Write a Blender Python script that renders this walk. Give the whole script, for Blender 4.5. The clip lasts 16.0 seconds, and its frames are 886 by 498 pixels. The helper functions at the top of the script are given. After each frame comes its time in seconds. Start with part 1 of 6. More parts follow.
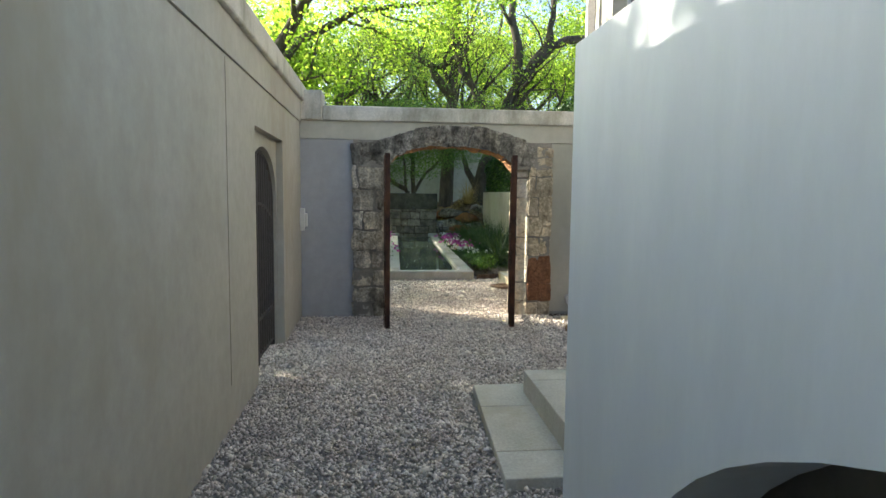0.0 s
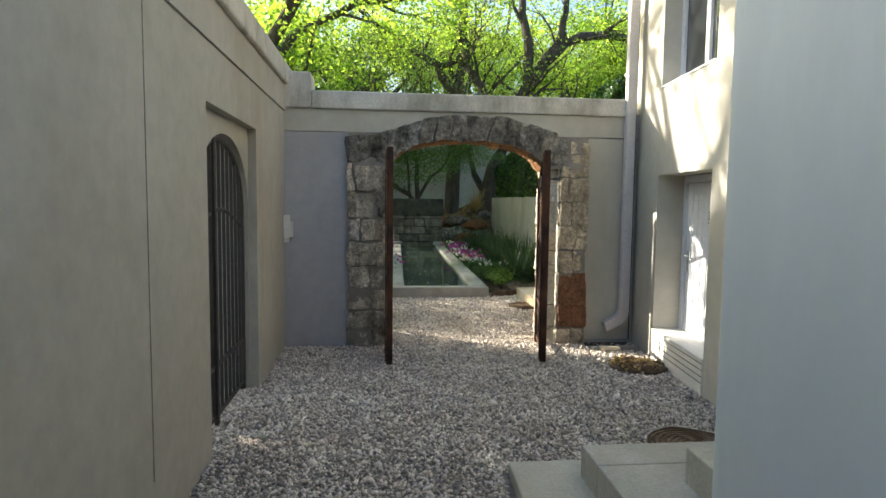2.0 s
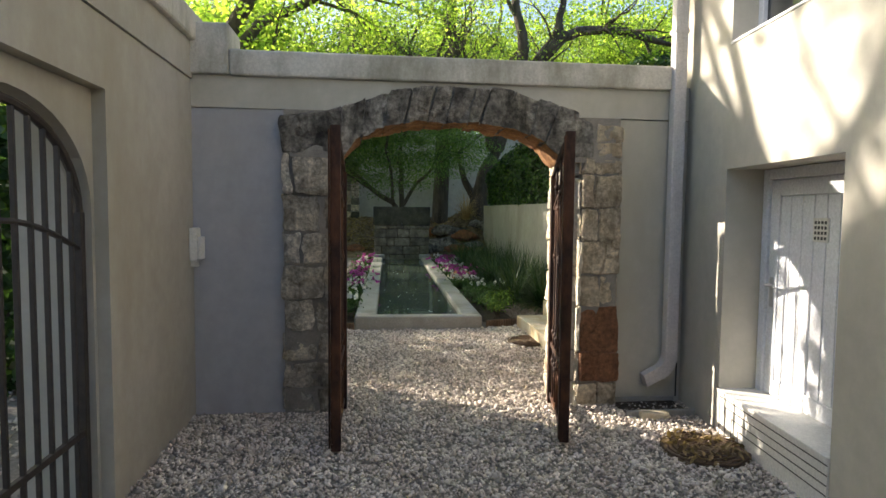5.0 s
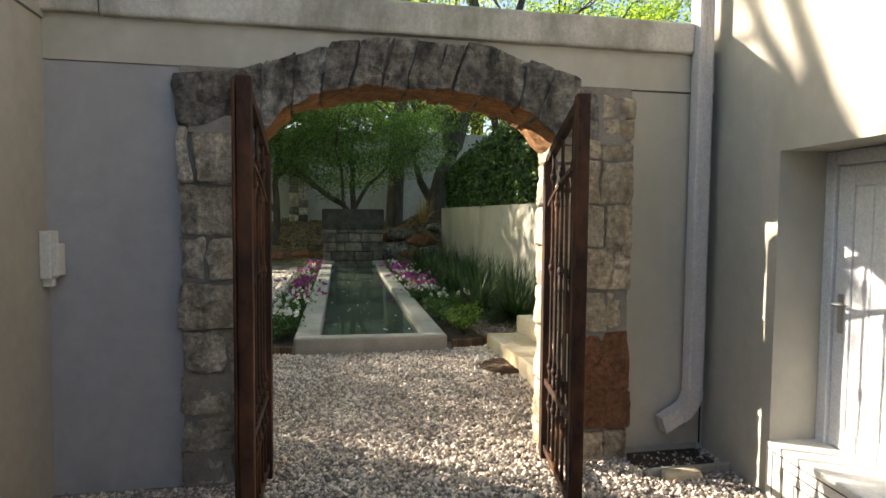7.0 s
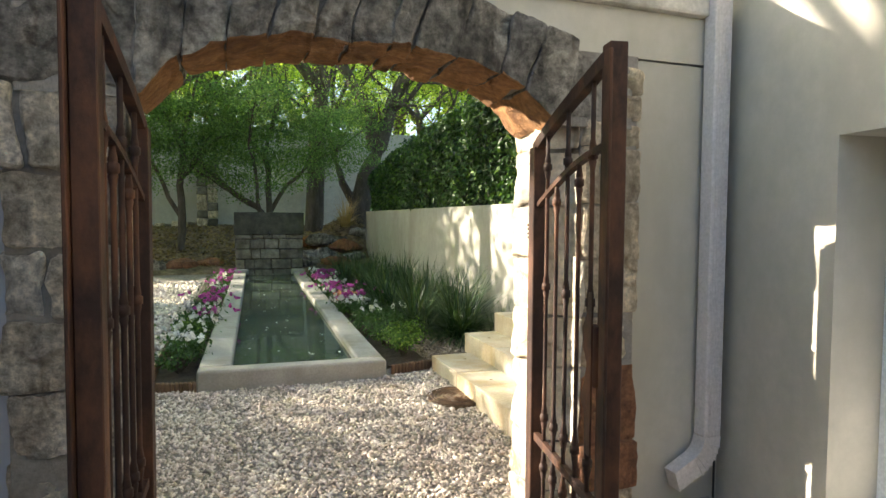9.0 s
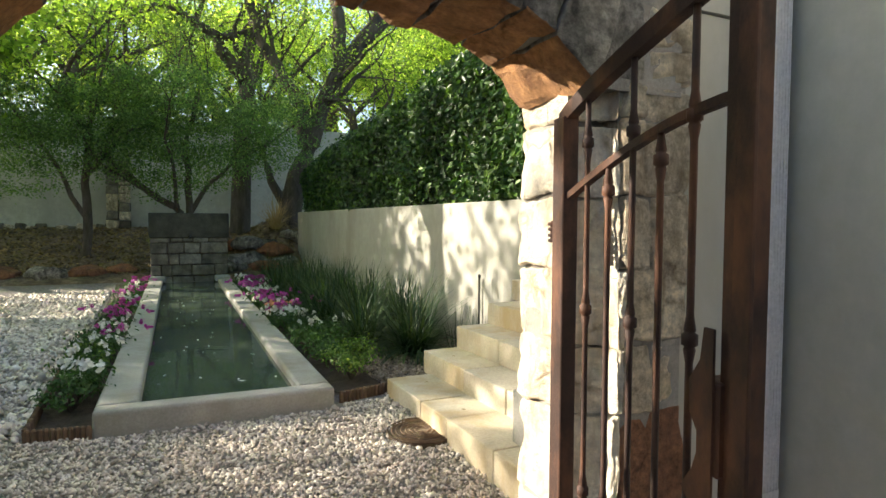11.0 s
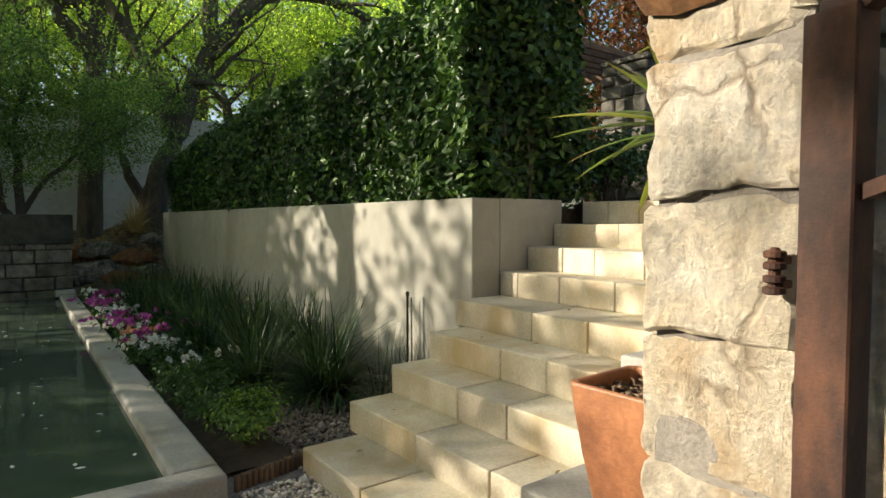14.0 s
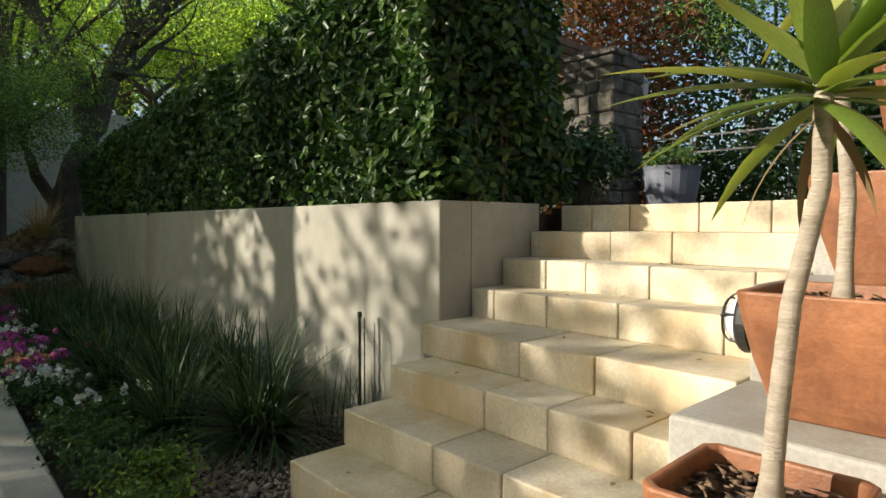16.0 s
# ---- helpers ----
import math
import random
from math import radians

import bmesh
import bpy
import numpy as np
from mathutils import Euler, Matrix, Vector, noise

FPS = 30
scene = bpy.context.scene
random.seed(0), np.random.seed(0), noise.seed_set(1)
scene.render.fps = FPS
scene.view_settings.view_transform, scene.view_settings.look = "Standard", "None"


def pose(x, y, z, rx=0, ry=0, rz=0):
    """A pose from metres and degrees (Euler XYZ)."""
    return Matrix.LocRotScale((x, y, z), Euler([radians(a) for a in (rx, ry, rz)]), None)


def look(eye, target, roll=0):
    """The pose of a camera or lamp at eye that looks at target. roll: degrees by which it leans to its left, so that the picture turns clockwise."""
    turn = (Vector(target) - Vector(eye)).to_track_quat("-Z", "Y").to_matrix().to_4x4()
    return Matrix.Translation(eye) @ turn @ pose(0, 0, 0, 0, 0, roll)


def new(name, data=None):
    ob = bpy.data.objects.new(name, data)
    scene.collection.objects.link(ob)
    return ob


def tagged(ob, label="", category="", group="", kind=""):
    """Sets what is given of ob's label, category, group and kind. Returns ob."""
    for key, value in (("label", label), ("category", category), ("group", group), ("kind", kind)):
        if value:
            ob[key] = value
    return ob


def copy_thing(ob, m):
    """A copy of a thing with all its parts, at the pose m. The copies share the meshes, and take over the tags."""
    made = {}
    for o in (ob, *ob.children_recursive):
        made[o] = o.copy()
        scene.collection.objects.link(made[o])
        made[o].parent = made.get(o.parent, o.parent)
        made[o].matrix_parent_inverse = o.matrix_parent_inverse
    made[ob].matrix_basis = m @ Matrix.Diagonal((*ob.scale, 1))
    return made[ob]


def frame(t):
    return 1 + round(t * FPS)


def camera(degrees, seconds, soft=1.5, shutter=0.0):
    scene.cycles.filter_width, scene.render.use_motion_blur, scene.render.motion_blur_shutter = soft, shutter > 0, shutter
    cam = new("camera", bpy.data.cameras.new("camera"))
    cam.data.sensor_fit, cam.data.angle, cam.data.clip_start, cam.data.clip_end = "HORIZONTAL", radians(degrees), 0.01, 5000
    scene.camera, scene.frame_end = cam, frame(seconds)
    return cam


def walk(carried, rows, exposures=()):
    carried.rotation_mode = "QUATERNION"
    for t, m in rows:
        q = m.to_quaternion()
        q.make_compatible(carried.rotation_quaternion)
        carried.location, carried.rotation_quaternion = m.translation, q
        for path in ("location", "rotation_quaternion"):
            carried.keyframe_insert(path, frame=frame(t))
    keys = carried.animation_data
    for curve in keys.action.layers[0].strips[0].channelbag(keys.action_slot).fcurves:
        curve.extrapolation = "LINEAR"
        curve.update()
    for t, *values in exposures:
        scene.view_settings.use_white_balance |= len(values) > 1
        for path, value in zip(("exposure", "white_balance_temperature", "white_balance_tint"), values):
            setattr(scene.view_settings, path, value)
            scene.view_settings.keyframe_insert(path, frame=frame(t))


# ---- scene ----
cam = camera(72.5, 16.0)
PATH = [
    (0, (-0.128, -7.731, 1.563), (0.084, -5.751, 1.386), 0.6),
    (0.5, (-0.132, -7.387, 1.559), (0.062, -5.404, 1.383), 0.6),
    (1, (-0.138, -7.037, 1.562), (0.055, -5.053, 1.393), 0.7),
    (1.5, (-0.14, -6.725, 1.538), (0.061, -4.741, 1.376), 0.7),
    (2, (-0.109, -6.385, 1.543), (0.096, -4.401, 1.386), 0.7),
    (2.5, (-0.083, -6.014, 1.54), (0.137, -4.032, 1.389), 0.7),
    (3, (-0.018, -5.724, 1.536), (0.212, -3.742, 1.387), 0.7),
    (3.5, (0.091, -5.454, 1.535), (0.308, -3.471, 1.395), 0.6),
    (6, (0.213, -3.965, 1.499), (0.503, -1.99, 1.379), 0.6),
    (6.5, (0.245, -3.686, 1.486), (0.581, -1.718, 1.371), 0.6),
    (7, (0.288, -3.414, 1.479), (0.674, -1.454, 1.368), 0.5),
    (7.5, (0.302, -3.142, 1.446), (0.751, -1.195, 1.35), 0.7),
    (8, (0.295, -2.91, 1.454), (0.827, -0.984, 1.358), 0.6),
    (8.5, (0.29, -2.677, 1.456), (0.881, -0.769, 1.36), 0.5),
    (9, (0.307, -2.473, 1.473), (0.951, -0.582, 1.377), 0.4),
    (11.5, (0.403, -1.423, 1.453), (1.331, 0.346, 1.366), 0.2),
    (12, (0.449, -1.188, 1.46), (1.457, 0.536, 1.371), 0.0),
    (12.5, (0.459, -1.004, 1.467), (1.544, 0.674, 1.374), -0.1),
    (13, (0.498, -0.793, 1.485), (1.624, 0.858, 1.393), -0.0),
    (13.5, (0.566, -0.577, 1.486), (1.718, 1.055, 1.395), -0.0),
    (14, (0.618, -0.38, 1.504), (1.816, 1.219, 1.412), -0.0),
    (14.5, (0.721, -0.197, 1.505), (1.963, 1.368, 1.414), -0.0),
    (15, (0.823, -0.022, 1.533), (2.104, 1.511, 1.44), -0.1),
    (15.5, (0.919, 0.147, 1.531), (2.226, 1.658, 1.439), -0.1),
    (16, (0.981, 0.312, 1.522), (2.329, 1.788, 1.444), 0.1),
]
EXPOSURES = [(0.0, 2.12, 5960, 6), (1.5, 1.93, 6030, 7), (3.5, 1.80, 6060, 9), (6.0, 1.68, 6300, 12), (7.0, 1.80, 6400, 12), (8.0, 2.14, 6350, 11), (9.0, 2.42, 6300, 10), (11.5, 1.92, 6200, 9), (12.5, 1.62, 6250, 10), (13.5, 1.32, 6350, 9), (14.5, 1.10, 6350, 9), (16.0, 0.96, 6200, 10)]
walk(cam, [(t, look(eye, target, roll)) for t, eye, target, roll in PATH], EXPOSURES)

# ---- world, sun, exposure ----
SUN_AZ = Vector((-1.62, 1.0, 0)).normalized()
SUN_EL = radians(20.5)
SUN_DIR = Vector((SUN_AZ.x * math.cos(SUN_EL), SUN_AZ.y * math.cos(SUN_EL), math.sin(SUN_EL)))
world = bpy.data.worlds.new("sky")
scene.world = world
world.use_nodes = True
wn = world.node_tree.nodes
sky = wn.new("ShaderNodeTexSky")
sky.sky_type, sky.sun_disc = "NISHITA", False
sky.sun_elevation, sky.sun_rotation = SUN_EL, math.atan2(SUN_AZ.x, SUN_AZ.y)
sky.air_density, sky.dust_density = 1.0, 3.0
world.node_tree.links.new(sky.outputs[0], wn["Background"].inputs[0])
wn["Background"].inputs[1].default_value = 0.105
sun_data = bpy.data.lights.new("sun", "SUN")
sun_data.energy, sun_data.angle, sun_data.color = 4.7, radians(0.6), (1.0, 0.87, 0.69)
sun = new("sun", sun_data)
sun.rotation_mode = "QUATERNION"
sun.rotation_quaternion = SUN_DIR.to_track_quat("Z", "Y")

# ---- building helpers ----
def thing(name, x, y, z, label, category, group="", rz=0.0):
    ob = new(name)
    ob.empty_display_size = 0.1
    ob.matrix_basis = pose(x, y, z, 0, 0, rz)
    return tagged(ob, label, category, group)

def link_mesh(name, me, material, parent=None, label="", smooth=False):
    if material is not None and not me.materials:
        me.materials.append(material)
    if smooth:
        me.polygons.foreach_set("use_smooth", [True] * len(me.polygons))
    ob = new(name, me)
    if parent is not None:
        ob.parent = parent
    if label:
        ob["label"] = label
    return ob

def fine_part(name, me, material, parent, label=""):
    """A part made of pieces too small to pick apart."""
    ob = link_mesh(name, me, material, parent, label)
    ob["kind"] = "stuff"
    return ob

def part(name, bm, material, parent=None, label="", smooth=False):
    me = bpy.data.meshes.new(name)
    bmesh.ops.recalc_face_normals(bm, faces=bm.faces)
    bm.to_mesh(me)
    bm.free()
    return link_mesh(name, me, material, parent, label, smooth)

def struct(name, bm, material, label, category):
    return tagged(part(name, bm, material), label, category, "", "structure")

def add_box(bm, x0, x1, y0, y1, z0, z1, bevel=0.0, seg=1, m=None):
    r = bmesh.ops.create_cube(bm, size=1.0)
    vs = r["verts"]
    for v in vs:
        v.co = Vector(((x0 + x1) / 2 + v.co.x * (x1 - x0), (y0 + y1) / 2 + v.co.y * (y1 - y0), (z0 + z1) / 2 + v.co.z * (z1 - z0)))
    if bevel > 0:
        es = list({e for v in vs for e in v.link_edges})
        out = bmesh.ops.bevel(bm, geom=es, offset=bevel, segments=seg, affect="EDGES", profile=0.5)
        vs = list({v for f in out["faces"] for v in f.verts} | {v for v in vs if v.is_valid})
    if m is not None:
        for v in vs:
            v.co = m @ v.co
    return vs

def box_bm(*a, **k):
    bm = bmesh.new()
    add_box(bm, *a, **k)
    return bm

def add_tube(bm, pts, radii, n=8, cap=True):
    """A tube along points, with a radius at each."""
    rings = []
    for i, p in enumerate(pts):
        p = Vector(p)
        a = Vector(pts[max(i - 1, 0)])
        b = Vector(pts[min(i + 1, len(pts) - 1)])
        d = (b - a).normalized()
        side = d.orthogonal() if abs(d.z) > 0.95 else d.cross(Vector((0, 0, 1)))
        if abs(d.z) > 0.95:
            side = Vector((1, 0, 0)) - d * d.x
        side.normalize()
        up = side.cross(d).normalized()
        rings.append([bm.verts.new(p + radii[i] * (side * math.cos(t) + up * math.sin(t))) for t in [2 * math.pi * k / n for k in range(n)]])
    for r0, r1 in zip(rings, rings[1:]):
        for k in range(n):
            bm.faces.new((r0[k], r0[(k + 1) % n], r1[(k + 1) % n], r1[k]))
    if cap:
        bm.faces.new(rings[0][::-1])
        bm.faces.new(rings[-1])
    return rings

def add_lathe(bm, profile, n=12, centre=(0, 0)):
    """Turned shape: profile rows of radius, z."""
    rings = [[bm.verts.new((centre[0] + r * math.cos(2 * math.pi * k / n), centre[1] + r * math.sin(2 * math.pi * k / n), z)) for k in range(n)] for r, z in profile]
    for a, b in zip(rings, rings[1:]):
        for k in range(n):
            bm.faces.new((a[k], a[(k + 1) % n], b[(k + 1) % n], b[k]))
    bm.faces.new(rings[0][::-1])
    bm.faces.new(rings[-1])

def add_grid_wall(bm, us, zs, holes, d0, d1, m=None):
    """One solid wall over the lines us and zs, from depth d0 to d1, with some cells left open."""
    nu, nz = len(us) - 1, len(zs) - 1
    solid = {(i, j) for i in range(nu) for j in range(nz)} - set(holes)
    made = {}
    def vert(d, i, j):
        key = (d, i, j)
        if key not in made:
            co = Vector((d0 if d == 0 else d1, us[i], zs[j]))
            made[key] = bm.verts.new(m @ co if m is not None else co)
        return made[key]
    for i, j in solid:
        for d in (0, 1):
            bm.faces.new([vert(d, i, j), vert(d, i + 1, j), vert(d, i + 1, j + 1), vert(d, i, j + 1)])
        for (di, dj), (p, q) in {(-1, 0): ((i, j), (i, j + 1)), (1, 0): ((i + 1, j), (i + 1, j + 1)), (0, -1): ((i, j), (i + 1, j)), (0, 1): ((i, j + 1), (i + 1, j + 1))}.items():
            if (i + di, j + dj) not in solid:
                bm.faces.new([vert(0, *p), vert(0, *q), vert(1, *q), vert(1, *p)])

def add_prism(bm, outline, y0, y1):
    """Solid between y0 and y1 from an outline of x, z."""
    a = [bm.verts.new((x, y0, z)) for x, z in outline]
    b = [bm.verts.new((x, y1, z)) for x, z in outline]
    bm.faces.new(a)
    bm.faces.new(b[::-1])
    for i in range(len(a)):
        j = (i + 1) % len(a)
        bm.faces.new((a[j], a[i], b[i], b[j]))
    return a + b

def np_mesh(name, verts, faces):
    """A mesh from arrays of vertices and equal-sized faces."""
    me = bpy.data.meshes.new(name)
    k = faces.shape[1]
    me.vertices.add(len(verts))
    me.vertices.foreach_set("co", verts.astype(np.float32).ravel())
    me.loops.add(faces.size)
    me.loops.foreach_set("vertex_index", faces.astype(np.int32).ravel())
    me.polygons.add(len(faces))
    me.polygons.foreach_set("loop_start", np.arange(0, faces.size, k, dtype=np.int32))
    me.update(calc_edges=True)
    me.validate()
    return me

# ---- materials ----
def nodes_of(name):
    m = bpy.data.materials.new(name)
    m.use_nodes = True
    t = m.node_tree
    return m, t.nodes, t.links, t.nodes["Principled BSDF"]

def ramp(n, l, source, stops):
    r = n.new("ShaderNodeValToRGB")
    while len(r.color_ramp.elements) < len(stops):
        r.color_ramp.elements.new(0.5)
    for e, (p, c) in zip(r.color_ramp.elements, stops):
        e.position, e.color = p, (*c, 1) if len(c) == 3 else c
    l.new(source, r.inputs[0])
    return r.outputs[0]

def noise_tex(n, l, scale, detail=6, rough=0.6, stretch=None, coord="Object"):
    tc = n.new("ShaderNodeTexCoord")
    src = tc.outputs[coord]
    if stretch:
        mp = n.new("ShaderNodeMapping")
        mp.inputs["Scale"].default_value = stretch
        l.new(src, mp.inputs[0])
        src = mp.outputs[0]
    t = n.new("ShaderNodeTexNoise")
    t.inputs["Scale"].default_value, t.inputs["Detail"].default_value, t.inputs["Roughness"].default_value = scale, detail, rough
    l.new(src, t.inputs["Vector"])
    return t.outputs[0]

def n_color(n, l, scale):
    tc = n.new("ShaderNodeTexCoord")
    t = n.new("ShaderNodeTexNoise")
    t.inputs["Scale"].default_value, t.inputs["Detail"].default_value = scale, 4
    l.new(tc.outputs["Object"], t.inputs["Vector"])
    return t.outputs[1]

def mixed(n, l, fac, a, b, mode="MIX"):
    m = n.new("ShaderNodeMix")
    m.data_type, m.blend_type = "RGBA", mode
    for sock, v in ((m.inputs[0], fac), (m.inputs[6], a), (m.inputs[7], b)):
        if isinstance(v, (int, float)):
            sock.default_value = v
        elif isinstance(v, tuple):
            sock.default_value = (*v, 1)
        else:
            l.new(v, sock)
    return m.outputs[2]

def bumped(n, l, b, height, strength, distance=0.01):
    k = n.new("ShaderNodeBump")
    k.inputs["Strength"].default_value, k.inputs["Distance"].default_value = strength, distance
    l.new(height, k.inputs["Height"])
    l.new(k.outputs[0], b.inputs["Normal"])

def surface(name, dark, light, scale=6.0, fine=60.0, rough=0.8, bump=0.3, stretch=None, metal=0.0, stain=None, stain_scale=1.3, distance=0.01, random_tint=0.0, island=False, spec=0.5, crack=0.0, pit_grain=0.78):
    """A worn surface: two colours broken up at two scales, stains, and a fine relief."""
    m, n, l, b = nodes_of(name)
    big = noise_tex(n, l, scale, 8, 0.62, stretch)
    small = noise_tex(n, l, fine, 6, 0.7, stretch)
    col = ramp(n, l, big, [(0.3, dark), (0.7, light)])
    # follows the relief noise: dark pits, pale ridges, for dirt and shade in hollows
    speck = ramp(n, l, small, [(0.34, (pit_grain,) * 3), (0.66, (1.9 - pit_grain,) * 3)])
    col = mixed(n, l, 0.8, col, speck, "MULTIPLY")
    if stain:
        s = ramp(n, l, noise_tex(n, l, stain_scale, 7, 0.65, (1, 1, 0.45)), [(0.48, (0, 0, 0)), (0.68, (1, 1, 1))])
        col = mixed(n, l, s, col, stain)
    if random_tint:
        src = n.new("ShaderNodeNewGeometry").outputs["Random Per Island"] if island else n.new("ShaderNodeObjectInfo").outputs["Random"]
        t = ramp(n, l, src, [(0.0, (1 - random_tint,) * 3), (0.5, (1.0, 0.97, 0.9)), (1.0, (1 + random_tint * 0.6,) * 3)])
        col = mixed(n, l, 1.0, col, t, "MULTIPLY")
    l.new(col, b.inputs["Base Color"])
    b.inputs["Roughness"].default_value, b.inputs["Metallic"].default_value = rough, metal
    b.inputs["Specular IOR Level"].default_value = spec
    h = n.new("ShaderNodeMath")
    h.operation = "ADD"
    l.new(big, h.inputs[0])
    l.new(small, h.inputs[1])
    height = h.outputs[0]
    if crack:
        # fine fissures: the edges of warped cells, broken up by noise
        tc = n.new("ShaderNodeTexCoord")
        warp = mixed(n, l, 0.22, tc.outputs["Object"], n_color(n, l, 6.0), "ADD")
        vo = n.new("ShaderNodeTexVoronoi")
        vo.feature = "DISTANCE_TO_EDGE"
        vo.inputs["Scale"].default_value = crack
        l.new(warp, vo.inputs["Vector"])
        edge = ramp(n, l, vo.outputs["Distance"], [(0.0, (0, 0, 0)), (0.05, (1, 1, 1))])
        gate = ramp(n, l, noise_tex(n, l, 3.0, 3, 0.5), [(0.50, (1, 1, 1)), (0.60, (0, 0, 0))])
        line = mixed(n, l, 1.0, edge, gate, "LIGHTEN")
        pits = noise_tex(n, l, fine * 1.7, 10, 0.8)
        k = n.new("ShaderNodeMath")
        k.operation = "MULTIPLY_ADD"
        l.new(line, k.inputs[0])
        k.inputs[1].default_value = 0.35
        l.new(height, k.inputs[2])
        k2 = n.new("ShaderNodeMath")
        k2.operation = "ADD"
        l.new(k.outputs[0], k2.inputs[0])
        l.new(pits, k2.inputs[1])
        height = k2.outputs[0]
        shade = ramp(n, l, line, [(0.0, (0.55, 0.5, 0.45)), (1.0, (1, 1, 1))])
        l.new(mixed(n, l, 1.0, col, shade, "MULTIPLY"), b.inputs["Base Color"])
    bumped(n, l, b, height, bump, distance)
    return m

def leaf_material(name, dark, light, trans=0.45, rough=0.45, tip=None):
    """Leaves: colour varied leaf by leaf, light passes through."""
    m, n, l, b = nodes_of(name)
    b.inputs["Specular IOR Level"].default_value = 0.3
    g = n.new("ShaderNodeNewGeometry")
    stops = [(0.0, dark), (0.7, light)] + ([(0.97, tip)] if tip else [])
    col = ramp(n, l, g.outputs["Random Per Island"], stops)
    patch = ramp(n, l, noise_tex(n, l, 1.2, 4, 0.6), [(0.35, (0.7, 0.75, 0.7)), (0.65, (1.15, 1.12, 1.0))])
    col = mixed(n, l, 1.0, col, patch, "MULTIPLY")
    l.new(col, b.inputs["Base Color"])
    b.inputs["Roughness"].default_value = rough
    tr = n.new("ShaderNodeBsdfTranslucent")
    bright = mixed(n, l, 1.0, col, (1.5, 1.6, 0.7), "MULTIPLY")
    l.new(bright, tr.inputs[0])
    mx = n.new("ShaderNodeMixShader")
    mx.inputs[0].default_value = trans
    l.new(b.outputs[0], mx.inputs[1])
    l.new(tr.outputs[0], mx.inputs[2])
    l.new(mx.outputs[0], n["Material Output"].inputs[0])
    return m

PLASTER = surface("plaster", (0.445, 0.42, 0.355), (0.51, 0.485, 0.415), 1.3, 9, 0.9, 0.10, stain=(0.385, 0.355, 0.285), stain_scale=0.8, distance=0.004, pit_grain=0.87)
# PLASTER with tree shade put into its colour, for the retaining wall
PLASTER_SHADED = surface("plaster_shaded", (0.30, 0.292, 0.25), (0.37, 0.36, 0.315), 1.6, 11, 0.9, 0.12, stain=(0.25, 0.238, 0.195), stain_scale=1.1, distance=0.004, pit_grain=0.87)
# darker plaster tone with brown stains, for the alley wall
PLASTER_WEST = surface("plaster_west", (0.36, 0.34, 0.29), (0.42, 0.398, 0.347), 1.3, 9, 0.9, 0.10, stain=(0.30, 0.265, 0.20), stain_scale=0.7, distance=0.004, pit_grain=0.87)
PLASTER_PANEL = surface("plaster_panel", (0.37, 0.365, 0.375), (0.43, 0.42, 0.43), 1.8, 9, 0.9, 0.10, stain=(0.33, 0.32, 0.315), distance=0.004, pit_grain=0.87)
PLASTER_WHITE = surface("plaster_white", (0.715, 0.755, 0.765), (0.765, 0.80, 0.805), 1.0, 6, 0.6, 0.06, stretch=(1, 1, 0.3), stain=(0.68, 0.715, 0.73), distance=0.004, pit_grain=0.90)
COPING = surface("coping", (0.46, 0.43, 0.38), (0.60, 0.57, 0.51), 3.0, 50, 0.9, 0.2, stain=(0.22, 0.21, 0.16), stain_scale=2.2, distance=0.005)
# stained stone, darkened for the shade the gate pillar stands in
STONE_SHADED = surface("stone_shaded", (0.045, 0.042, 0.036), (0.24, 0.225, 0.195), 6.0, 30, 0.9, 0.8, stain=(0.025, 0.028, 0.018), stain_scale=2.2, distance=0.02, random_tint=0.35)
PLASTER_DAMP = surface("plaster_damp", (0.52, 0.50, 0.44), (0.62, 0.60, 0.54), 1.3, 9, 0.95, 0.10, stain=(0.42, 0.395, 0.335), stain_scale=0.7, distance=0.004)
STONE = surface("stone", (0.30, 0.255, 0.195), (0.92, 0.86, 0.75), 9.0, 42, 0.95, 1.0, stain=(0.10, 0.087, 0.072), stain_scale=5.0, distance=0.03, random_tint=0.30, crack=2.6, pit_grain=0.40)
STONE_DARK = surface("stone_dark", (0.055, 0.050, 0.043), (0.50, 0.465, 0.41), 9.5, 32, 0.97, 1.0, stain=(0.016, 0.015, 0.013), stain_scale=4.4, distance=0.03, random_tint=0.3, crack=2.8, pit_grain=0.40)
STONE_BUFF = surface("stone_buff", (0.44, 0.355, 0.245), (0.90, 0.80, 0.63), 6.0, 28, 0.95, 1.0, stain=(0.20, 0.15, 0.10), stain_scale=4.6, distance=0.03, random_tint=0.22, crack=2.4, pit_grain=0.40)
STONE_SAND = surface("stone_sand", (0.75, 0.655, 0.50), (0.95, 0.905, 0.80), 9.0, 24, 0.95, 1.0, stain=(0.62, 0.48, 0.31), stain_scale=7.5, distance=0.032, random_tint=0.05, crack=3.2, pit_grain=0.66)
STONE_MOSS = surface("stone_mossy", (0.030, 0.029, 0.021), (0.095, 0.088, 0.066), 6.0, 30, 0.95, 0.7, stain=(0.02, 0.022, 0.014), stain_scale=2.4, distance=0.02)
STONE_FOUNT = surface("stone_fountain", (0.075, 0.066, 0.052), (0.29, 0.26, 0.21), 6.0, 30, 0.95, 0.8, stain=(0.07, 0.066, 0.05), stain_scale=2.4, distance=0.02, random_tint=0.35)
STONE_RUST = surface("stone_rust", (0.20, 0.085, 0.04), (0.36, 0.17, 0.085), 5.0, 38, 0.92, 0.9, stain=(0.12, 0.06, 0.04), stain_scale=3.6, distance=0.03, random_tint=0.2, crack=4.5, pit_grain=0.40)
